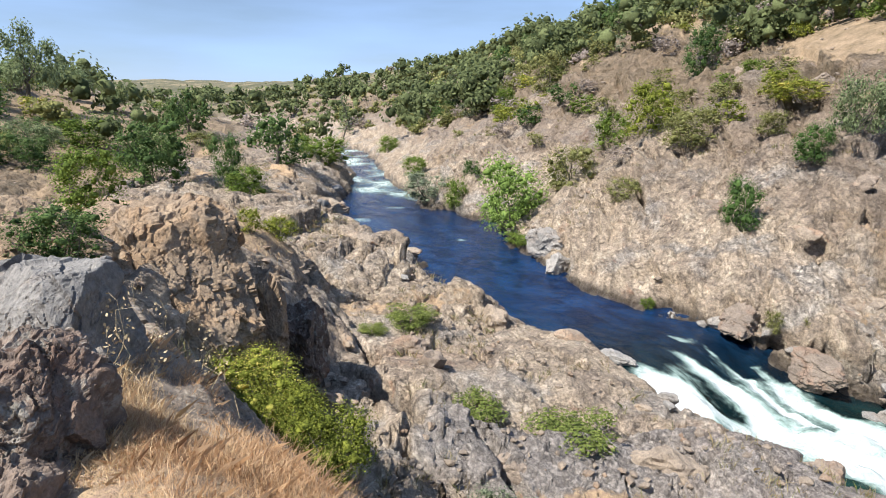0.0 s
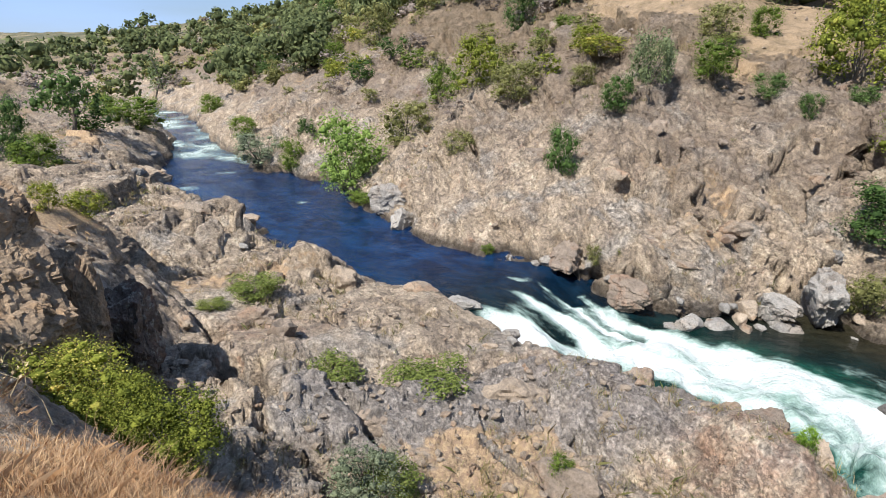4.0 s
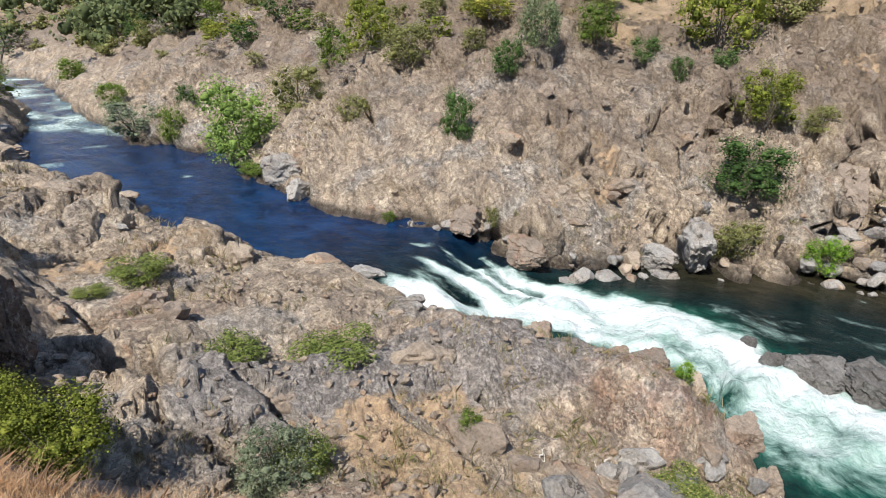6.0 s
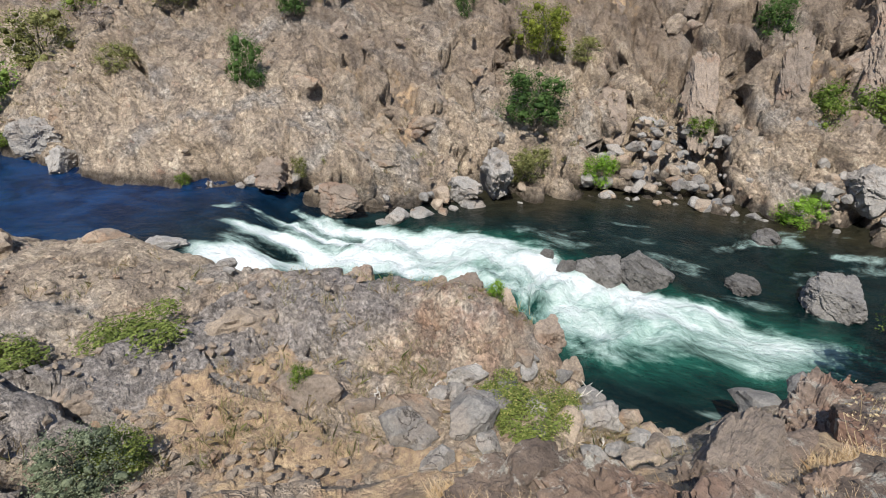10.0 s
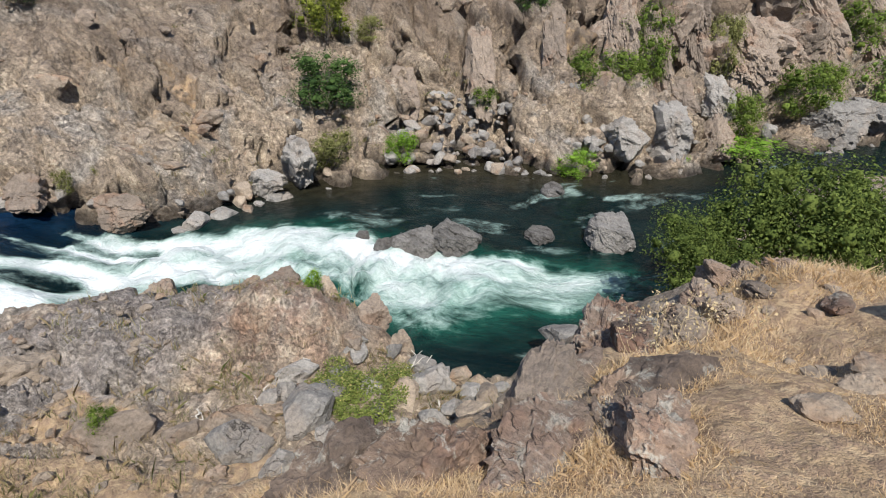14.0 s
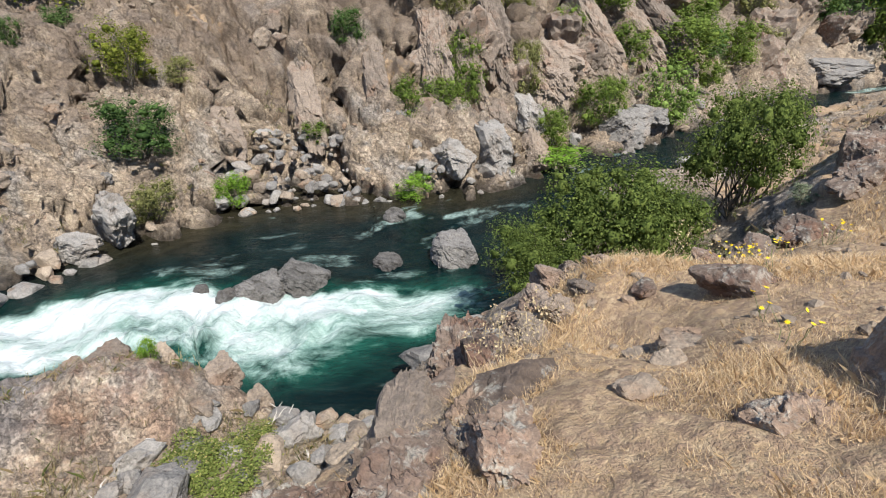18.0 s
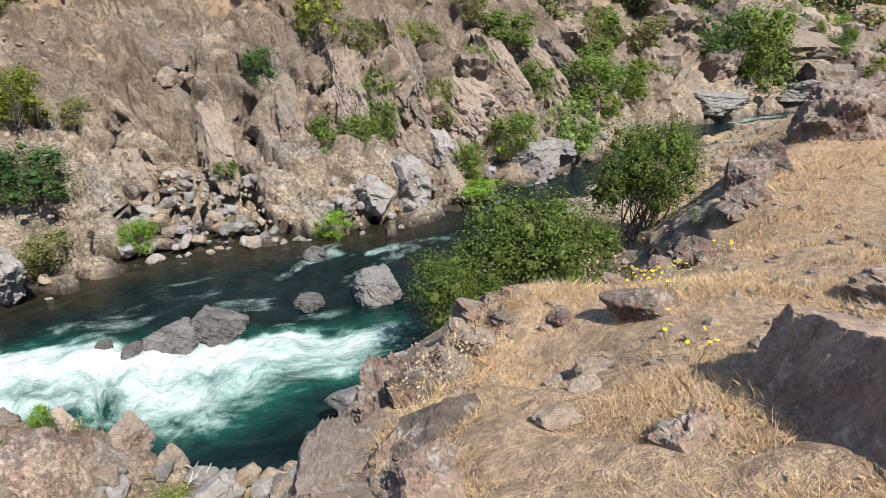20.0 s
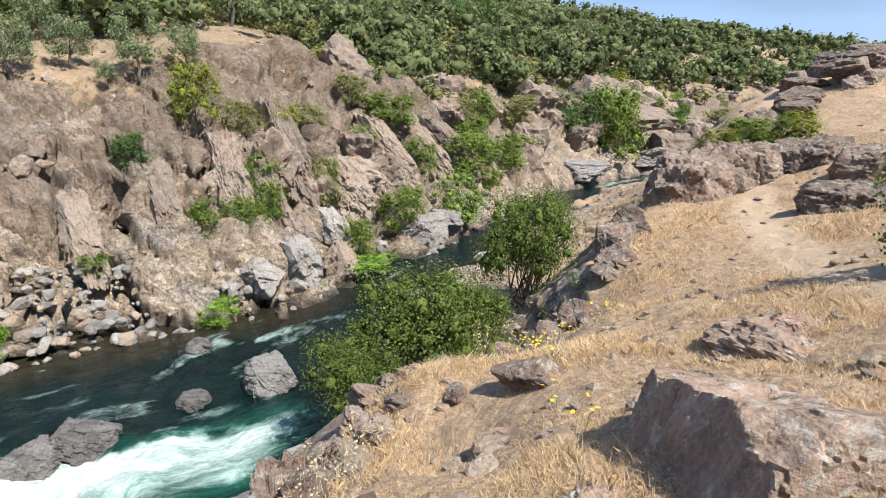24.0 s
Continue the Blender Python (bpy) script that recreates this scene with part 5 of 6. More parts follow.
PLANTS = {}
PLANT_LOOK = {
    "dense": ("shrub", "dense rounded dark green shrub on the rocky slope", (26, 1500, 0.055, 0.10, 0.36)),
    "green": ("shrub", "leafy green shrub growing among rocks", (26, 1300, 0.060, 0.08, 0.40)),
    "bright": ("waterside_shrub", "fresh bright green shrub at the water's edge", (24, 1300, 0.060, 0.06, 0.42)),
    "willow": ("willow_shrub", "feathery light green willow on the river bank", (34, 1700, 0.060, 0.08, 0.42)),
    "yellow": ("broom_shrub", "yellow-green flowering shrub on the dry slope", (26, 1400, 0.055, 0.08, 0.42)),
    "olive": ("dry_shrub", "dull olive shrub on the dry slope", (24, 1100, 0.060, 0.08, 0.42)),
    "grey": ("sage_shrub", "grey-green shrub with small leaves on rock", (28, 1400, 0.050, 0.08, 0.42)),
    "dark": ("oak_shrub", "dark green live oak bush", (24, 1400, 0.058, 0.08, 0.40)),
    "oak": ("oak_tree", "grey-green blue oak with an open crown and bare trunk", (20, 1200, 0.065, 0.34, 0.46)),
    "darkoak": ("oak_tree", "dark green oak with a rounded crown and short trunk", (22, 1200, 0.070, 0.26, 0.46)),
    "alder": ("riverside_tree", "leafy tree with many stems above the river", (120, 1300, 0.060, 0.34, 0.44)),
    "weed": ("weed_patch", "low green weeds between the rocks", (26, 900, 0.050, 0.03, 0.46)),
    "bare": ("leafless_shrub", "grey leafless brush on the hillside", (22, 900, 0.045, 0.10, 0.44)),
}


def plant_thing(kind, variant, coarse=0):
    name, label, (clumps, leaves, leaf, low, spread) = PLANT_LOOK[kind]
    clumps, leaves, leaf = {2: (60, 15000, 0.020), 1: (clumps + 8, 1300, 0.044) if "oak" in kind else (clumps, 850, 0.054), 0: (clumps + 16, 4600, leaf * (0.85 if kind == "weed" else 0.50))}[coarse]
    seed = 1000 + 37 * variant + sum(map(ord, kind))
    (v, f), cs = crown(seed, clumps, leaves, leaf, low, spread, gappy=0.5 if kind == "oak" else 0.0, droop=0.5 if kind == "willow" else 0.0)
    rng = np.random.default_rng(seed + 5)
    root = new(name)
    tree = kind in ("oak", "darkoak")
    limbs = []
    if tree:
        fork = (rng.uniform(-0.03, 0.03), rng.uniform(-0.03, 0.03), 0.30)
        trunk = stick(rng, (0, 0, -0.05), fork, 0.038, 0.026, 4, 7)
        part("trunk", mesh_of("trunk", *trunk, True), BARK, root)
        for c in cs[:(6 if coarse == 1 else 12)]:
            limbs.append(stick(rng, fork, c, 0.016, 0.004, 2, 4))
    else:
        for c in cs[:{0: 9, 1: 5, 2: 26}[coarse]]:
            limbs.append(stick(rng, (rng.uniform(-0.06, 0.06), rng.uniform(-0.06, 0.06), -0.03), c, 0.012, 0.003, 4 if coarse == 2 else 2, 4))
    part("stem_frame", mesh_of("stem_frame", *joined(limbs), True), BARK, root)
    part("crown", mesh_of("crown", v, f, True), LEAVES[{"darkoak": "dark", "alder": "alder"}.get(kind, kind)], root)
    return tagged(root, label, "tree" if tree or kind == "alder" else "shrub", "oaks on the hillsides" if tree else "shrubs of the gorge")


PLANTED = []


def plant(kind, x, y, width, height, seed=0, coarse=0, z=None, label=""):
    variant = seed % 3
    key = (kind, variant, coarse)
    sink = 0.10 if kind in ("oak", "darkoak") else 0.06
    m = pose(x, y, (stand(x, y) if z is None else z) - sink * min(height, 3) , 0, 0, (seed * 77.7) % 360) @ Matrix.Diagonal((width, width, height * 1.08, 1))
    if key in PLANTS:
        first = PLANTS[key]
        ob = copy_thing(first, m @ Matrix.Diagonal((1 / first.scale.x, 1 / first.scale.y, 1 / first.scale.z, 1)))
    else:
        ob = PLANTS[key] = plant_thing(kind, variant, coarse)
        ob.matrix_basis = m
    PLANTED.append((x, y))
    return tagged(ob, label)

# plants that stand apart, kind by kind: x, y, width, height
STANDING = {
    "dense": ((11.2, 20.5, 1.8, 2.1), (19.8, 12.9, 3.4, 2.1), (14.4, 21.7, 1.8, 1.6)),
    "oak": ((15.7, 21.3, 2.6, 3.9), (-35.0, 48.3, 6.4, 8.8), (-24.9, 34.2, 4.1, 3.3), (-39.6, 60.8, 6.2, 4.9), (-34.0, 59.3, 4.4, 3.9)),
    "willow": ((4.0, 31.4, 4.4, 4.0), (4.9, 32.0, 1.4, 1.1), (33.0, -9.8, 3.5, 3.1)),
    "green": ((0.9, 38.5, 1.9, 2.2), (-2.5, 49.4, 2.7, 1.7), (-6.6, 69.5, 3.4, 2.2), (-10.8, 51.1, 5.1, 2.7), (-14.7, 57.4, 3.2, 1.7), (10.0, 32.9, 2.6, 2.3), (6.1, 55.3, 2.4, 1.9), (24.8, 24.7, 1.9, 1.6), (7.5, 19.1, 0.6, 0.4), (3.9, 28.8, 1.4, 0.6), (25.3, 1.7, 2.2, 1.7), (26.2, 1.0, 2.0, 2.2), (27.6, 1.2, 2.0, 2.2), (26.8, 2.2, 1.6, 1.6), (24.7, 3.2, 2.2, 1.7), (26.6, -3.1, 1.8, 1.8), (38.0, -12.0, 5.1, 3.1), (41.6, -13.4, 4.2, 2.9), (36.7, -6.2, 4.3, 2.5), (55.5, -34.3, 8.4, 8.0), (38.5, -13.9, 2.2, 1.8), (22.9, 7.2, 1.3, 0.9), (-9.8, 15.2, 2.2, 2.0), (-11.6, 32.3, 3.0, 1.8), (-25.4, 39.6, 4.1, 2.1), (4.3, 27.6, 1.5, 0.6)),
    "grey": ((-1.0, 41.6, 4.3, 2.3), (0.8, 6.4, 1.2, 0.8)),
    "dark": ((2.1, 40.6, 1.5, 1.5), (16.8, 37.5, 2.7, 3.3), (0.1, 69.2, 3.3, 2.2), (23.2, 17.4, 1.4, 0.9), (21.1, 18.0, 1.1, 1.1), (56.1, -30.5, 6.1, 5.0), (-17.2, 32.8, 4.6, 3.8), (-13.1, 33.6, 2.4, 3.3), (-26.4, 54.3, 2.3, 2.5)),
    "yellow": ((11.2, 30.3, 3.5, 2.9), (5.2, 51.0, 1.9, 1.2), (16.3, 26.2, 2.7, 1.0), (24.2, 18.7, 4.3, 4.0), (22.4, 14.5, 2.6, 2.3), (16.0, 27.4, 2.0, 1.4), (29.6, 4.1, 3.0, 2.8), (-4.6, 15.2, 1.1, 0.7), (-5.0, 14.1, 0.7, 0.7)),
    "olive": ((11.8, 26.9, 2.9, 2.0), (7.3, 31.4, 3.2, 2.4), (8.2, 25.0, 1.7, 1.2), (14.2, 24.4, 1.4, 1.1), (9.6, 51.9, 4.0, 3.6), (17.5, 11.5, 1.9, 1.5), (11.4, 15.9, 0.6, 0.6), (10.4, 16.2, 0.6, 0.7), (28.0, 18.3, 3.9, 2.3), (28.6, -1.8, 1.8, 2.6), (23.3, 12.8, 1.4, 1.0), (32.7, -1.2, 2.1, 1.8), (52.6, -21.7, 4.2, 3.2), (29.4, -1.8, 1.6, 2.0), (-20.1, 47.0, 2.8, 1.7)),
    "bright": ((21.4, 2.8, 1.8, 1.0), (26.0, -3.2, 3.5, 0.8), (19.5, 9.5, 1.4, 1.3), (23.6, -0.9, 0.8, 0.6)),
    "weed": ((-0.9, 14.8, 1.5, 0.50), (0.5, 10.0, 1.6, 0.54), (2.6, 9.5, 1.8, 0.59), (6.1, 3.6, 1.2, 0.27), (-1.9, 13.9, 0.8, 0.23)),
}
for kind, rows in STANDING.items():
    for k, (x, y, w, h) in enumerate(rows):
        f = 0.8 if kind == "oak" else 1.0
        plant(kind, x, y, w * f, h * f, k)

# the near bank: flowering shrub below the shelf, trees at the water, small growth on the rocks
plant("yellow", -1.62, 6.5, 1.5, 1.15, 1, 2, label="yellow-green flowering bush below the grassy shelf")
plant("yellow", -2.75, 7.3, 1.5, 0.95, 2, 2, label="yellow-green flowering bush against the brown rock")
plant("yellow", -2.2, 6.85, 1.3, 0.95, 0, 2, label="yellow-green flowering bush below the grassy shelf")
plant("dark", -5.0, 7.0, 1.3, 0.9, 1)
plant("grey", 0.6, 6.2, 0.9, 0.6, 1)
plant("weed", 1.2, 6.6, 0.9, 0.45, 1)
plant("green", 3.9, 6.45, 0.5, 0.5, 1, label="small dark shrub in a crack of the bare rock")
plant("bright", 7.85, 5.55, 0.42, 0.5, 1, label="small bright shrub on the tip of the rock")
plant("weed", 6.4, 4.2, 1.0, 0.4, 2)
plant("weed", 6.9, 3.4, 0.9, 0.4, 0)
plant("alder", 13.1, -3.0, 3.7, 3.6, 4, 2, label="broad leafy tree with many stems above the river")
plant("alder", 12.0, -1.3, 2.3, 2.0, 5, 2, label="leafy bough hanging over the water")
plant("alder", 13.9, -4.6, 2.6, 2.5, 3, 2, label="leafy tree with many stems above the river")
plant("alder", 16.5, -7.5, 3.3, 4.0, 4, 2, label="slender open tree with bare lower stems on the bank")

for k, (kind, x, y, w, h) in enumerate((("green", 29.5, -5.4, 2.6, 2.2), ("green", 31.0, -6.6, 2.0, 1.8), ("olive", 30.2, 2.0, 2.0, 1.8), ("green", 33.5, -4.0, 2.4, 2.0), ("yellow", 31.5, 0.2, 2.0, 1.6),
        ("green", 35.0, -8.0, 3.0, 2.4), ("olive", 36.5, -4.0, 2.6, 2.0), ("dense", 27.0, 6.5, 2.0, 1.6), ("green", 44.0, -17.5, 4.0, 3.0), ("olive", 46.5, -20.0, 3.6, 2.6))):
    plant(kind, x, y, w, h, k)

for k, (x, y, s, kind) in enumerate(DOWN_GROWTH):
    plant(kind, x, y, s, s * 0.8, k)

rng = random.Random(41)
for k in range(520):
    a, r = radians(rng.uniform(-12, 36)), rng.uniform(28, 120)
    x, y = r * math.sin(a), r * math.cos(a)
    z, d, far, _ = (float(v[0]) for v in ground_parts(np.array([x]), np.array([y])))
    if far and 4 < d < 45 and rng.random() < 0.25 + 0.025 * d and all((x - u) ** 2 + (y - v) ** 2 > 2.2 for u, v in PLANTED):
        s = rng.uniform(0.8, 2.2) * (0.7 + 0.006 * r)
        plant(rng.choice(("olive", "grey", "bare", "green", "yellow", "olive")), x, y, s * 1.3, s * 0.8, k, 1, z)

# ---- growth of the hillsides ----
def inside_view(x, y):
    return -46 < (math.degrees(math.atan2(x, y)) + 180) % 360 - 180 < 152


rng = random.Random(21)
tries, hill = 0, []
while tries < 9000 and len(hill) < 1700:
    tries += 1
    a, r = rng.uniform(-47, 150), math.exp(rng.uniform(math.log(24), math.log(130)))
    hill.append((r * math.sin(radians(a)), r * math.cos(radians(a)), a, r, rng.random(), rng.random()))
hx, hy = np.array([h[0] for h in hill]), np.array([h[1] for h in hill])
hz, hd, hfar, hs = ground_parts(hx, hy)
patch = fbm(hx * 0.05, hy * 0.05, 3, 201)
for k, (x, y, a, r, p, q) in enumerate(hill):
    d = hd[k]
    if hfar[k]:
        chance = (0.30 + 0.2 * (a < 50)) * smooth(3, 12, d) + 0.70 * smooth(10, 20, d + 16 * patch[k])
        if 60 < a < 95:
            chance *= smooth(18, 28, d)
        if 14 < a <= 60:
            chance *= 0.12 + 0.88 * smooth(20, 34, d)
    else:
        chance = (0.08 + 0.28 * smooth(14, 40, d + 25 * patch[k])) if a < 0 else (0.5 * smooth(45, 55, r) if a > 110 else 0.0)
        if r < 34:
            chance *= 0.15
    if d < 2.5 or p > chance or any((x - u) ** 2 + (y - v) ** 2 < (1.0 + 0.012 * r) ** 2 for u, v in PLANTED):
        continue
    high = smooth(18, 34, d) if hfar[k] else smooth(12, 30, d)
    if q < 0.45 * high + 0.05:
        s = rng.uniform(3.2, 6.0) if hfar[k] else rng.uniform(2.6, 4.6)
        plant(rng.choice(("oak", "darkoak", "darkoak")), x, y, s * rng.uniform(0.8, 1.1), s, k, int(r > 40), hz[k])
    else:
        s = rng.uniform(1.2, 2.6) * (1 + 0.5 * high)
        kind = rng.choice(("green", "olive", "yellow", "dense", "green", "olive", "dark", "bare" if hfar[k] and r > 60 else "grey"))
        plant(kind, x, y, s * rng.uniform(1.0, 1.4), s * rng.uniform(0.6, 0.9), k, int(r > 40), hz[k])


# ---- woods on the upper slopes: too many to count ----
rng = np.random.default_rng(77)
n = 6800
wa, wr = np.where(np.arange(n) < 5200, rng.uniform(-50, 152, n), rng.uniform(90, 142, n)), np.exp(rng.uniform(math.log(42), math.log(420), n))
wx, wy = wr * np.sin(np.radians(wa)), wr * np.cos(np.radians(wa))
wz, wd, wfar, _ = ground_parts(wx, wy)
wp = fbm(wx * 0.045, wy * 0.045, 3, 203)
chance = np.where(wfar, np.maximum(smooth(11, 22, wd + 14 * wp), smooth(98, 112, wa) * smooth(10, 16, wd + 6 * wp)) * 0.95, np.where(wa < 10, np.maximum(0.05 + 0.38 * smooth(25, 55, wd + 35 * wp), 0.75 * smooth(120, 170, wr)), 0.7 * smooth(50, 60, wr) * smooth(14, 30, wd)))
chance = np.where(wfar & (wa > 58) & (wa < 92), chance * smooth(17, 26, wd), chance)
chance = np.maximum(chance, 0.8 * wfar * smooth(50, 65, wy) * smooth(3, 7, wd))
keep = (rng.random(n) < chance) & (wd > np.where(wy > 55, 2.5, 5))
wx, wy, wz, wr, wa = wx[keep], wy[keep], wz[keep], wr[keep], wa[keep]
for shade, name, label in ((0, "oak_woods", "dark oak woods covering the upper slopes"), (1, "chaparral", "olive and green brush covering the slopes"), (2, "dry_brush", "greyish dry brush on the hillside")):
    verts, count = [], 0
    for i in np.nonzero((np.arange(len(wx)) * 7 % 10 // 4) == shade)[0]:
        big = (3.6, 2.2, 1.9)[shade] * rng.uniform(0.7, 1.35) * (1 + 0.0025 * wr[i])
        m = int(np.clip(430 - 2.6 * wr[i], 50, 290))
        lumps = rng.normal(size=(6, 3)) * (0.22, 0.22, 0.15)
        k = rng.integers(0, 6, m)
        u = rng.normal(size=(m, 3))
        u /= np.linalg.norm(u, axis=1)[:, None]
        c = lumps[k] + u * 0.27
        c[:, 2] = np.abs(c[:, 2] + (0.55, 0.38, 0.36)[shade])
        body = lumps_of(rng, lumps + (0, 0, (0.55, 0.38, 0.36)[shade]), np.full(6, 0.14))
        v, f = joined([leaf_quads(rng, c, u, 0.060 + 0.0006 * wr[i], 0.0, u + (0, 0, 0.3)), body])
        verts.append((v * big * (1.0, 1.0, (1.0, 0.85, 0.8)[shade]) + (wx[i], wy[i], wz[i] - 0.1 * big), f))
    verts, faces = joined(verts)
    ob = part(name, mesh_of(name, verts, faces, True), LEAVES[("wood", "olive", "bare")[shade]])
    tagged(ob, label, "woods", kind="stuff")


# ---- a lone grey conifer above the upstream bend ----
rng = np.random.default_rng(9)
pine = new("conifer")
px, py = -18.0, 104.0
part("trunk", mesh_of("trunk", *stick(rng, (0, 0, -0.3), (0.1, 0, 8.6), 0.16, 0.03, 5, 6), True), BARK, pine)
twigs, needles = [], []
for k in range(46):
    h = 1.6 + 6.6 * k / 46
    a, l = k * 2.4, 1.9 * (1 - 0.72 * k / 46) * rng.uniform(0.7, 1.1)
    tip = (l * math.cos(a), l * math.sin(a), h - 0.12 * l)
    twigs.append(stick(rng, (0, 0, h), tip, 0.035, 0.01, 2, 4))
    c = np.array([(tip[0] * f, tip[1] * f, h - 0.1 * l * f) for f in np.linspace(0.35, 1, 9)])
    needles.append(c + rng.normal(size=c.shape) * 0.08)
part("stem_frame", mesh_of("stem_frame", *joined(twigs), True), BARK, pine)
c = np.vstack(needles)
part("crown", mesh_of("crown", *leaf_quads(rng, c, c * (1, 1, 0), 0.34)), LEAVES["oak"], pine)
pine.location = (px, py, stand(px, py))
tagged(pine, "lone thin grey-green conifer on the skyline", "tree")

# ---- dry grass, tufts and loose stones: stuff ----
def straw_material(name, stops):
    m = Nodes(name)
    g = m.tree.nodes.new("ShaderNodeNewGeometry")
    colour = m.ramp(g.outputs["Random Per Island"], stops)
    m.finish(colour, 0.7, None, specular=0.2)
    thin = m.tree.nodes.new("ShaderNodeBsdfTranslucent")
    m.link(colour, thin.inputs["Color"])
    both = m.node("ShaderNodeMixShader", Fac=0.3)
    m.link(m.bsdf.outputs[0], both.inputs[1])
    m.link(thin.outputs[0], both.inputs[2])
    m.link(both.outputs[0], m.tree.nodes["Material Output"].inputs["Surface"])
    return m.mat


STRAW = straw_material("dry_straw", [(0.0, (0.46, 0.31, 0.165)), (0.35, (0.62, 0.45, 0.26)), (0.7, (0.74, 0.58, 0.37)), (1.0, (0.56, 0.43, 0.31))])
TUFT = straw_material("dry_tufts", [(0.0, (0.22, 0.165, 0.09)), (0.5, (0.38, 0.30, 0.17)), (0.8, (0.22, 0.22, 0.085)), (1.0, (0.12, 0.15, 0.045))])


def blades(rng, x, y, z, height, width):
    """One bent, tapering blade at each place."""
    n = len(x)
    a = rng.uniform(0, 2 * math.pi, n)
    lean = rng.uniform(0.1, 1.5, n) * height
    b = rng.uniform(0, 2 * math.pi, n)
    root = np.stack([x, y, z], -1)
    side = np.stack([np.cos(a), np.sin(a), 0 * a], -1) * width[:, None] * 0.5
    bend = np.stack([np.cos(b) * lean, np.sin(b) * lean, height], -1)
    mid = root + bend * (0.3, 0.3, 0.6)
    v = np.stack([root - side, root + side, mid + side * 0.8, root + bend, mid - side * 0.8], 1)
    return v.reshape(-1, 3), np.arange(5 * n).reshape(n, 5)


rng = np.random.default_rng(5)
n = 430000
ga = np.where(rng.random(n) < 0.3, rng.uniform(-50, 10, n), rng.uniform(40, 152, n))
gr = np.exp(rng.uniform(math.log(1.8), math.log(20), n))
gx, gy = 0.4 + gr * np.sin(np.radians(ga)), -0.2 + gr * np.cos(np.radians(ga))
gz, gd, gfar, gs = ground_parts(gx, gy)
gp = fbm(gx * 0.9, gy * 0.9, 3, 301)
gt = np.abs(along(TRAIL, gx, gy)[0])
ok = (gs > 0.1 + 0.6 * gp) & ~gfar & (rng.random(n) < np.clip(0.80 + 1.2 * gp, 0.42, 1)) & ((gy < 9) | (rng.random(n) < 0.2)) & (gt > 0.35 + 0.5 * rng.random(n))
gx, gy, gz, gr, gp = gx[ok], gy[ok], gz[ok], gr[ok], gp[ok]
v, f = blades(rng, gx, gy, gz - 0.02, rng.uniform(0.025, 0.11, len(gx)) * (1 + 2.2 * np.clip(gp, -0.25, 0.6)) * (0.6 + 0.04 * gr), 0.0018 + 0.00060 * gr)
tagged(part("dry_grass", mesh_of("dry_grass", v, f), STRAW), "dry golden grass covering the bank", "grass", kind="stuff")

n = 190000
fa, fr = rng.uniform(78, 152, n), np.exp(rng.uniform(math.log(6.5), math.log(36), n))
fx, fy = 0.4 + fr * np.sin(np.radians(fa)), -0.2 + fr * np.cos(np.radians(fa))
fz, fd, ffar, fs = ground_parts(fx, fy)
fp = fbm(fx * 0.5, fy * 0.5, 4, 321)
ok = ~ffar & (fs > 0.2 + 0.8 * fp) & (rng.random(n) < np.clip(0.55 + 1.6 * fp, 0.1, 1)) & (np.abs(along(TRAIL, fx, fy)[0]) > 0.3 + 0.6 * rng.random(n))
fx, fy, fz, fr, fp = fx[ok], fy[ok], fz[ok], fr[ok], fp[ok]
v, f = blades(rng, fx, fy, fz - 0.02, rng.uniform(0.03, 0.11, len(fx)) * (1 + 1.6 * fp), 0.0012 + 0.00065 * fr)
tagged(part("golden_grass", mesh_of("golden_grass", v, f), STRAW), "taller golden grass along the rim and the path", "grass", kind="stuff")

n = 110000
la, lr = rng.uniform(-46, 2, n), rng.uniform(1.9, 6.0, n)
lx, ly = lr * np.sin(np.radians(la)), lr * np.cos(np.radians(la))
lz, _, _, ls = ground_parts(lx, ly)
lp = fbm(lx * 1.1, ly * 1.1, 3, 311)
ok = (ls > -0.15) & (rng.random(n) < np.clip(0.6 + 1.2 * lp, 0.1, 1))
lx, ly, lz, lr, lp = lx[ok], ly[ok], lz[ok], lr[ok], lp[ok]
v, f = blades(rng, lx, ly, lz - 0.02, rng.uniform(0.03, 0.12, len(lx)) * (1 + 1.6 * lp), 0.0014 + 0.0006 * lr)
tagged(part("brown_grass", mesh_of("brown_grass", v, f), straw_material("russet_straw", [(0.0, (0.30, 0.165, 0.085)), (0.4, (0.54, 0.335, 0.18)), (0.75, (0.72, 0.52, 0.32)), (1.0, (0.45, 0.31, 0.20))])), "russet dry grass on the slope of the shelf", "grass", kind="stuff")

n = 9500
ta, tr = rng.uniform(-48, 150, n), np.exp(rng.uniform(math.log(6), math.log(60), n))
tx, ty = tr * np.sin(np.radians(ta)), tr * np.cos(np.radians(ta))
tz, td, tfar, ts = ground_parts(tx, ty)
tp = fbm(tx * 0.35, ty * 0.35, 3, 305)
ok = (td > 0.8) & (ts < -0.3) & (~tfar | (tp > 0.16)) & (rng.random(n) < np.clip(0.12 + 1.5 * tp + 0.35 * ((tr < 15) & (ts < -1.0)), 0.02, 1))
tx, ty, tz, tr = (np.repeat(q[ok], 14) for q in (tx, ty, tz, tr))
m = len(tx)
v, f = blades(rng, tx + rng.normal(size=m) * 0.05 * (1 + 0.05 * tr), ty + rng.normal(size=m) * 0.05 * (1 + 0.05 * tr), tz - 0.02, rng.uniform(0.07, 0.24, m), 0.003 + 0.0008 * tr)
tagged(part("dry_tufts", mesh_of("dry_tufts", v, f), TUFT), "dry tufts growing in the cracks of the rock", "grass", kind="stuff")

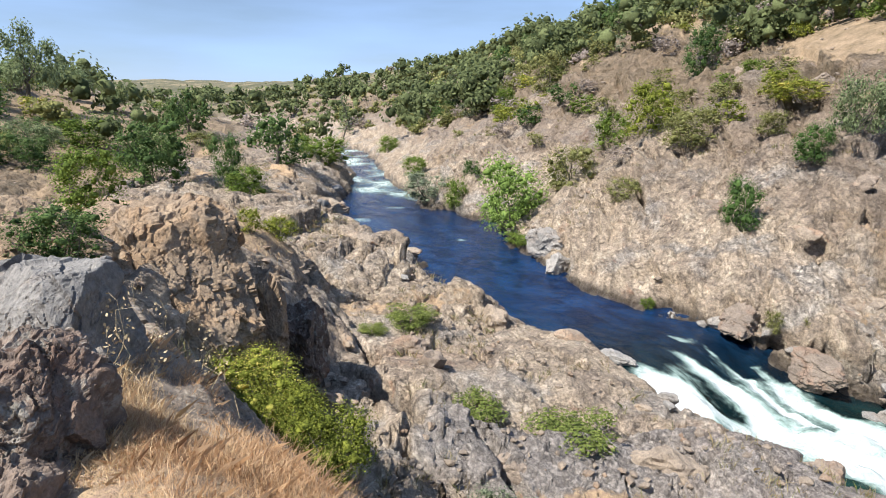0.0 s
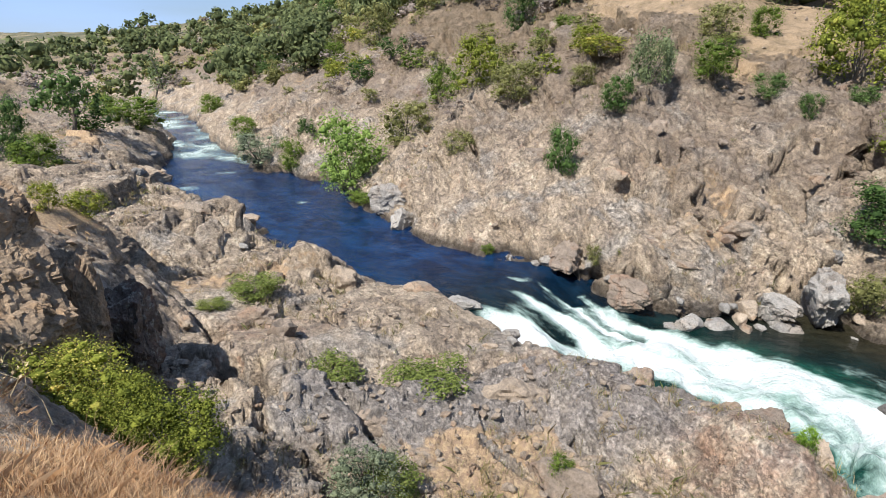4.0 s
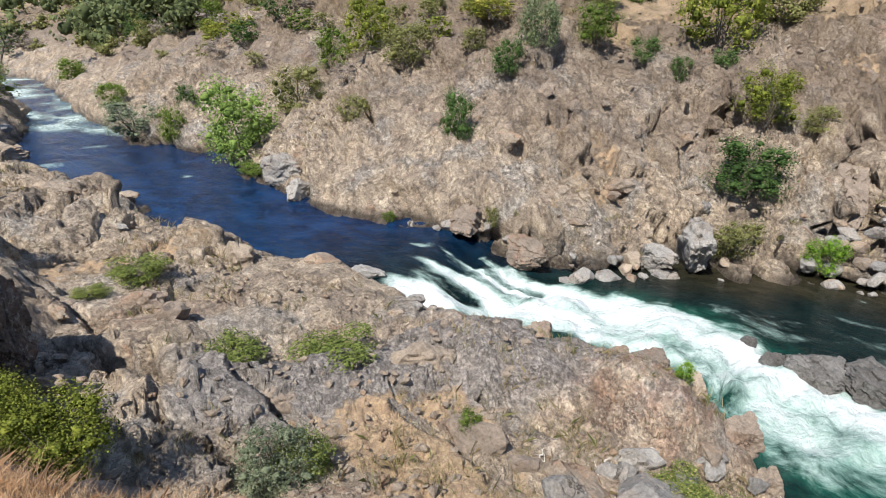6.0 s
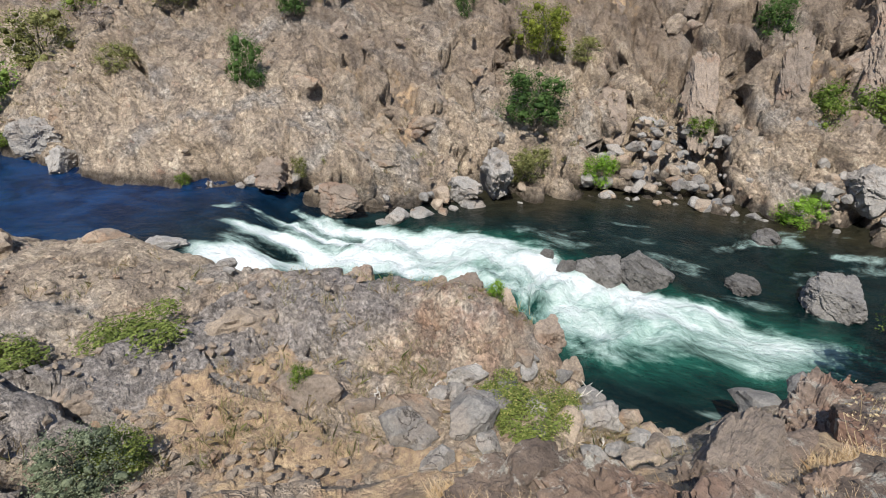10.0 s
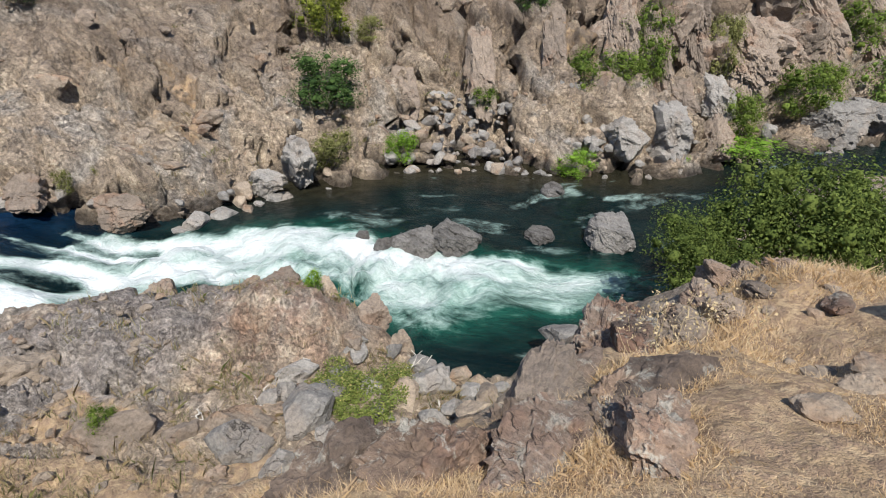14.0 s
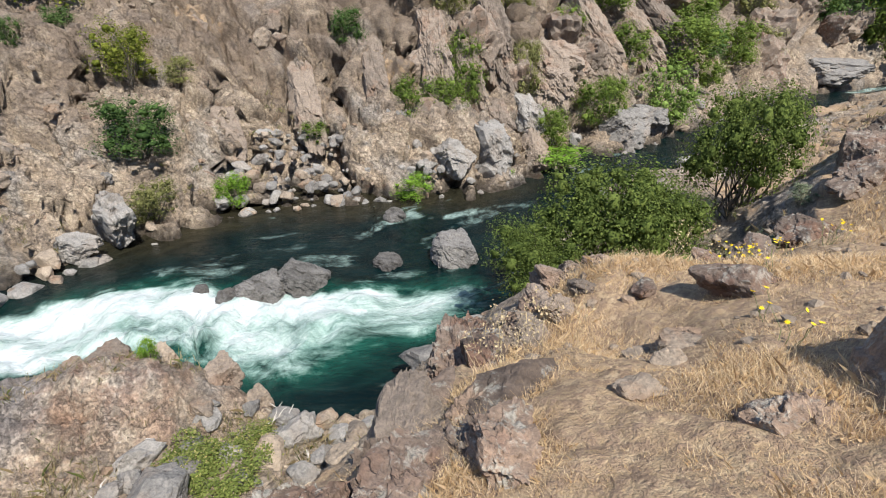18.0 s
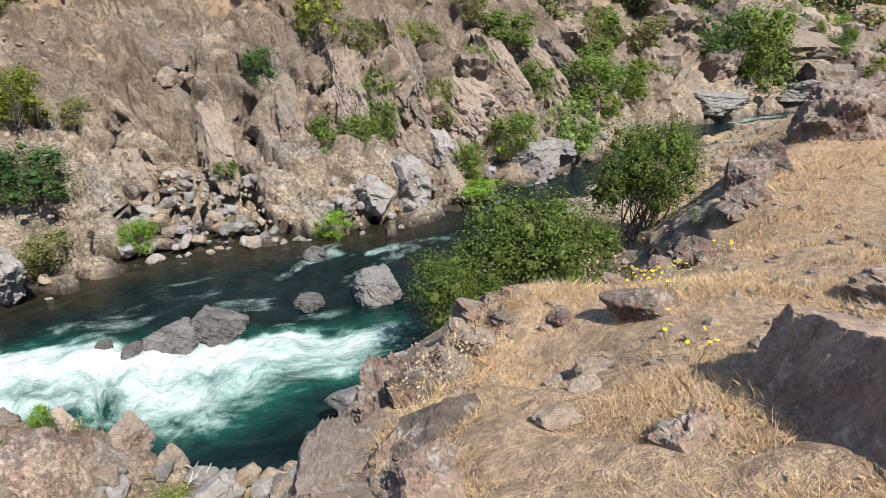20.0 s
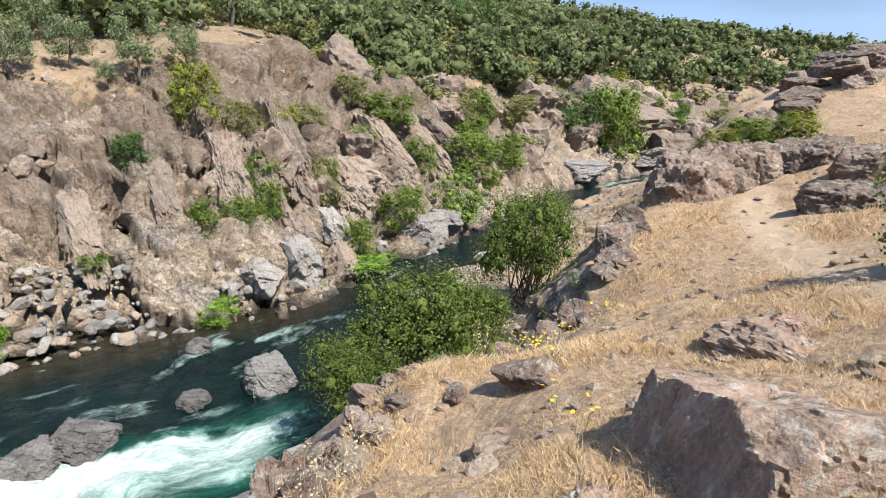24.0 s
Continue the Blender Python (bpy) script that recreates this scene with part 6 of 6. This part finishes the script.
n = 4200
sa, sr = rng.uniform(-48, 145, n), np.exp(rng.uniform(math.log(5), math.log(48), n))
sx, sy = sr * np.sin(np.radians(sa)), sr * np.cos(np.radians(sa))
sz, sd_, sfar, ss_ = ground_parts(sx, sy)
ok = (sd_ > np.where(sfar, 0.4, 1.6)) & ((ss_ < 0.3) | (rng.random(n) < 0.35))
sx, sy, sz, sr = sx[ok], sy[ok], sz[ok], sr[ok]
bv, bf = ball(1)
m = len(sx)
scale = (rng.uniform(0.03, 0.13, m) * (0.7 + 0.02 * sr))[:, None, None]
shape = bv[None] * rng.uniform(0.55, 1.25, (m, len(bv), 1)) * np.stack([rng.uniform(0.7, 1.5, m), rng.uniform(0.7, 1.3, m), rng.uniform(0.5, 0.9, m)], -1)[:, None]
v = shape * scale + np.stack([sx, sy, sz + 0.02], -1)[:, None]
f = bf[None] + (np.arange(m) * len(bv))[:, None, None]
tagged(part("loose_stones", mesh_of("loose_stones", v.reshape(-1, 3), f.reshape(-1, 3)), ROCK_TAN), "loose angular stones strewn over the slopes", "stones", kind="stuff")

# ---- small growth of the near bank: yellow flowers, tall oat stalks, dead sticks ----
PETAL = Nodes("yellow_petals").finish((0.85, 0.62, 0.02), 0.6)
STALK = Nodes("pale_dry_stalk").finish((0.44, 0.35, 0.21), 0.8)
GREEN_STALK = Nodes("grey_green_stalk").finish((0.20, 0.22, 0.10), 0.8)
DRIFT = Nodes("bleached_wood").finish((0.52, 0.48, 0.43), 0.85)


def flower_plant(x, y, seed, stems=7, tall=0.4):
    """A clump of thin stems, each with one yellow daisy head."""
    rng = np.random.default_rng(seed)
    root = new("yellow_flower_plant")
    tips, sticks = [], []
    for _ in range(stems):
        tip = np.array((rng.normal() * 0.14, rng.normal() * 0.14, tall * rng.uniform(0.6, 1.1)))
        tips.append(tip)
        sticks.append(stick(rng, (tip[0] * 0.3, tip[1] * 0.3, -0.02), tip, 0.004, 0.0025, 3, 4))
    v, f = joined(sticks)
    part("stem_frame", mesh_of("stem_frame", v, f), GREEN_STALK, root)
    for tip in tips:
        bm = bmesh.new()
        hub = bm.verts.new((0, 0, 0.006))
        ring = []
        for k in range(16):
            a, r = 2 * math.pi * k / 16, 0.026 if k % 2 else 0.014
            ring.append(bm.verts.new((r * math.cos(a), r * math.sin(a), 0.004 * (k % 2))))
        low = bm.verts.new((0, 0, -0.008))
        for k in range(16):
            bm.faces.new((hub, ring[k], ring[(k + 1) % 16]))
            bm.faces.new((low, ring[(k + 1) % 16], ring[k]))
        head = part("flower_head", bm, PETAL, root, "yellow daisy-like flower head")
        head.location = tip
        head.rotation_euler = (rng.normal() * 0.5, rng.normal() * 0.5, 0)
    root.location = (x, y, stand(x, y))
    return tagged(root, "slender plant with yellow daisy flowers in dry grass", "flower", "yellow flowers")


for k, (x, y) in enumerate(((8.6, -4.3), (9.0, -4.9), (8.2, -4.1), (9.2, -4.4), (7.9, -3.6), (8.8, -5.5), (6.2, -3.4), (10.2, -3.6), (9.8, -3.2), (10.4, -4.2), (4.3, -2.6), (5.0, -2.8))):
    flower_plant(x, y, k, 9 if k < 6 else 4, 0.45 if k < 6 else 0.3)


def oat_stalk(x, y, seed, tall):
    """A tall dry grass stalk with drooping spikelets."""
    rng = np.random.default_rng(seed)
    root = new("oat_stalk")
    bend = rng.normal(size=2) * 0.10 * tall
    tip = np.array((bend[0], bend[1], tall))
    v, f = stick(rng, (0, 0, -0.02), tip, 0.0035, 0.0015, 6, 4)
    part("stalk", mesh_of("stalk", v, f), STALK, root)
    n = 26
    t = rng.uniform(0.5, 1, n)
    c = tip * t[:, None] + rng.normal(size=(n, 3)) * (0.035, 0.035, 0.02)
    v, f = leaf_quads(rng, c, np.tile((0, 0, -0.6), (n, 1)), 0.028)
    tagged(part("spikelet_head", mesh_of("spikelet_head", v, f), STALK, root, "drooping pale spikelets"), kind="stuff")
    root.location = (x, y, stand(x, y))
    return tagged(root, "tall dry oat stalk with drooping spikelets", "grass", "oat stalks")


rng = random.Random(3)
for k in range(34):
    if k < 16:
        x, y = 5.2 + rng.uniform(-1.0, 1.2), -0.55 + rng.uniform(-0.6, 0.35)
    elif k < 24:
        x, y = -2.4 + rng.uniform(-0.6, 0.6), 3.7 + rng.uniform(-0.5, 0.6)
    else:
        x, y = 7.5 + rng.uniform(-1.5, 1.5), -3.0 + rng.uniform(-1.5, 1.0)
    oat_stalk(x, y, 50 + k, rng.uniform(0.4, 0.85))


def dead_branch(x, y, length, seed, turn):
    """A bleached, forked branch lying on the ground."""
    rng = np.random.default_rng(seed)
    pieces = [stick(rng, (0, 0, 0.03), (length, 0, 0.06), 0.022, 0.008, 5, 6)]
    for _ in range(3):
        s = rng.uniform(0.3, 0.8) * length
        pieces.append(stick(rng, (s, 0, 0.05), (s + rng.uniform(0.1, 0.3) * length, rng.normal() * 0.2 * length, 0.12), 0.011, 0.004, 3, 5))
    ob = part("dead_branch", mesh_of("dead_branch", *joined(pieces), True), DRIFT)
    ob.matrix_world = pose(x, y, stand(x, y) + 0.01, 0, 0, turn)
    return tagged(ob, "bleached dead branch lying on the rocks", "branch", "dead branches")


for k, (x, y, l, a) in enumerate(((5.2, 4.9, 0.6, 20), (5.0, 4.6, 0.5, 160), (7.2, 3.6, 0.9, -30), (7.6, 3.2, 0.7, 40), (6.6, 4.9, 0.5, 100), (7.0, 2.6, 0.8, 200), (4.6, 5.3, 0.5, 60))):
    dead_branch(x, y, l, 70 + k, a)

# oaks standing apart on the tan slope above the crag
for k, (x, y, h) in enumerate(((33.3, 10.1, 3.4), (32.2, 6.9, 3.8), (31.7, 12.2, 3.6), (33.2, 4.8, 3.0), (43.3, -8.0, 2.4), (31.6, 8.2, 1.6), (38.9, 13.1, 4.0))):
    plant("oak", x, y, h * 0.66, h * 0.8, k, 0, label="small dark oak with a thin trunk on the tan slope")
plant("dark", 5.7, -8.6, 1.8, 1.9, 1, 0, label="dark green oak bush casting its shade on the dry grass")

# flowering shrubs along the rim downstream
for k, (x, y, z, w, h) in enumerate(((17.5, -15.1, 6.12, 1.6, 1.0), (17.3, -16.1, 6.33, 1.8, 1.2), (17.1, -17.1, 6.42, 1.8, 1.2), (16.8, -18.0, 6.66, 1.6, 1.1), (17.3, -14.6, 5.53, 1.2, 0.8), (17.6, -13.4, 4.76, 1.0, 0.7))):
    plant(("yellow", "green", "green")[k % 3], x, y, w, h, k, 0, z, label="pale-flowering green shrub on the rocky rim")
for k, (x, y, w, h) in enumerate(((10.4, -5.6, 0.9, 0.5), (9.8, -2.9, 0.9, 0.5), (8.6, -3.4, 0.7, 0.35), (12.6, -7.2, 0.8, 0.45), (14.6, -9.4, 0.9, 0.5))):
    plant("grey", x, y, w, h, k, 0, label="low silvery shrub in the dry grass")
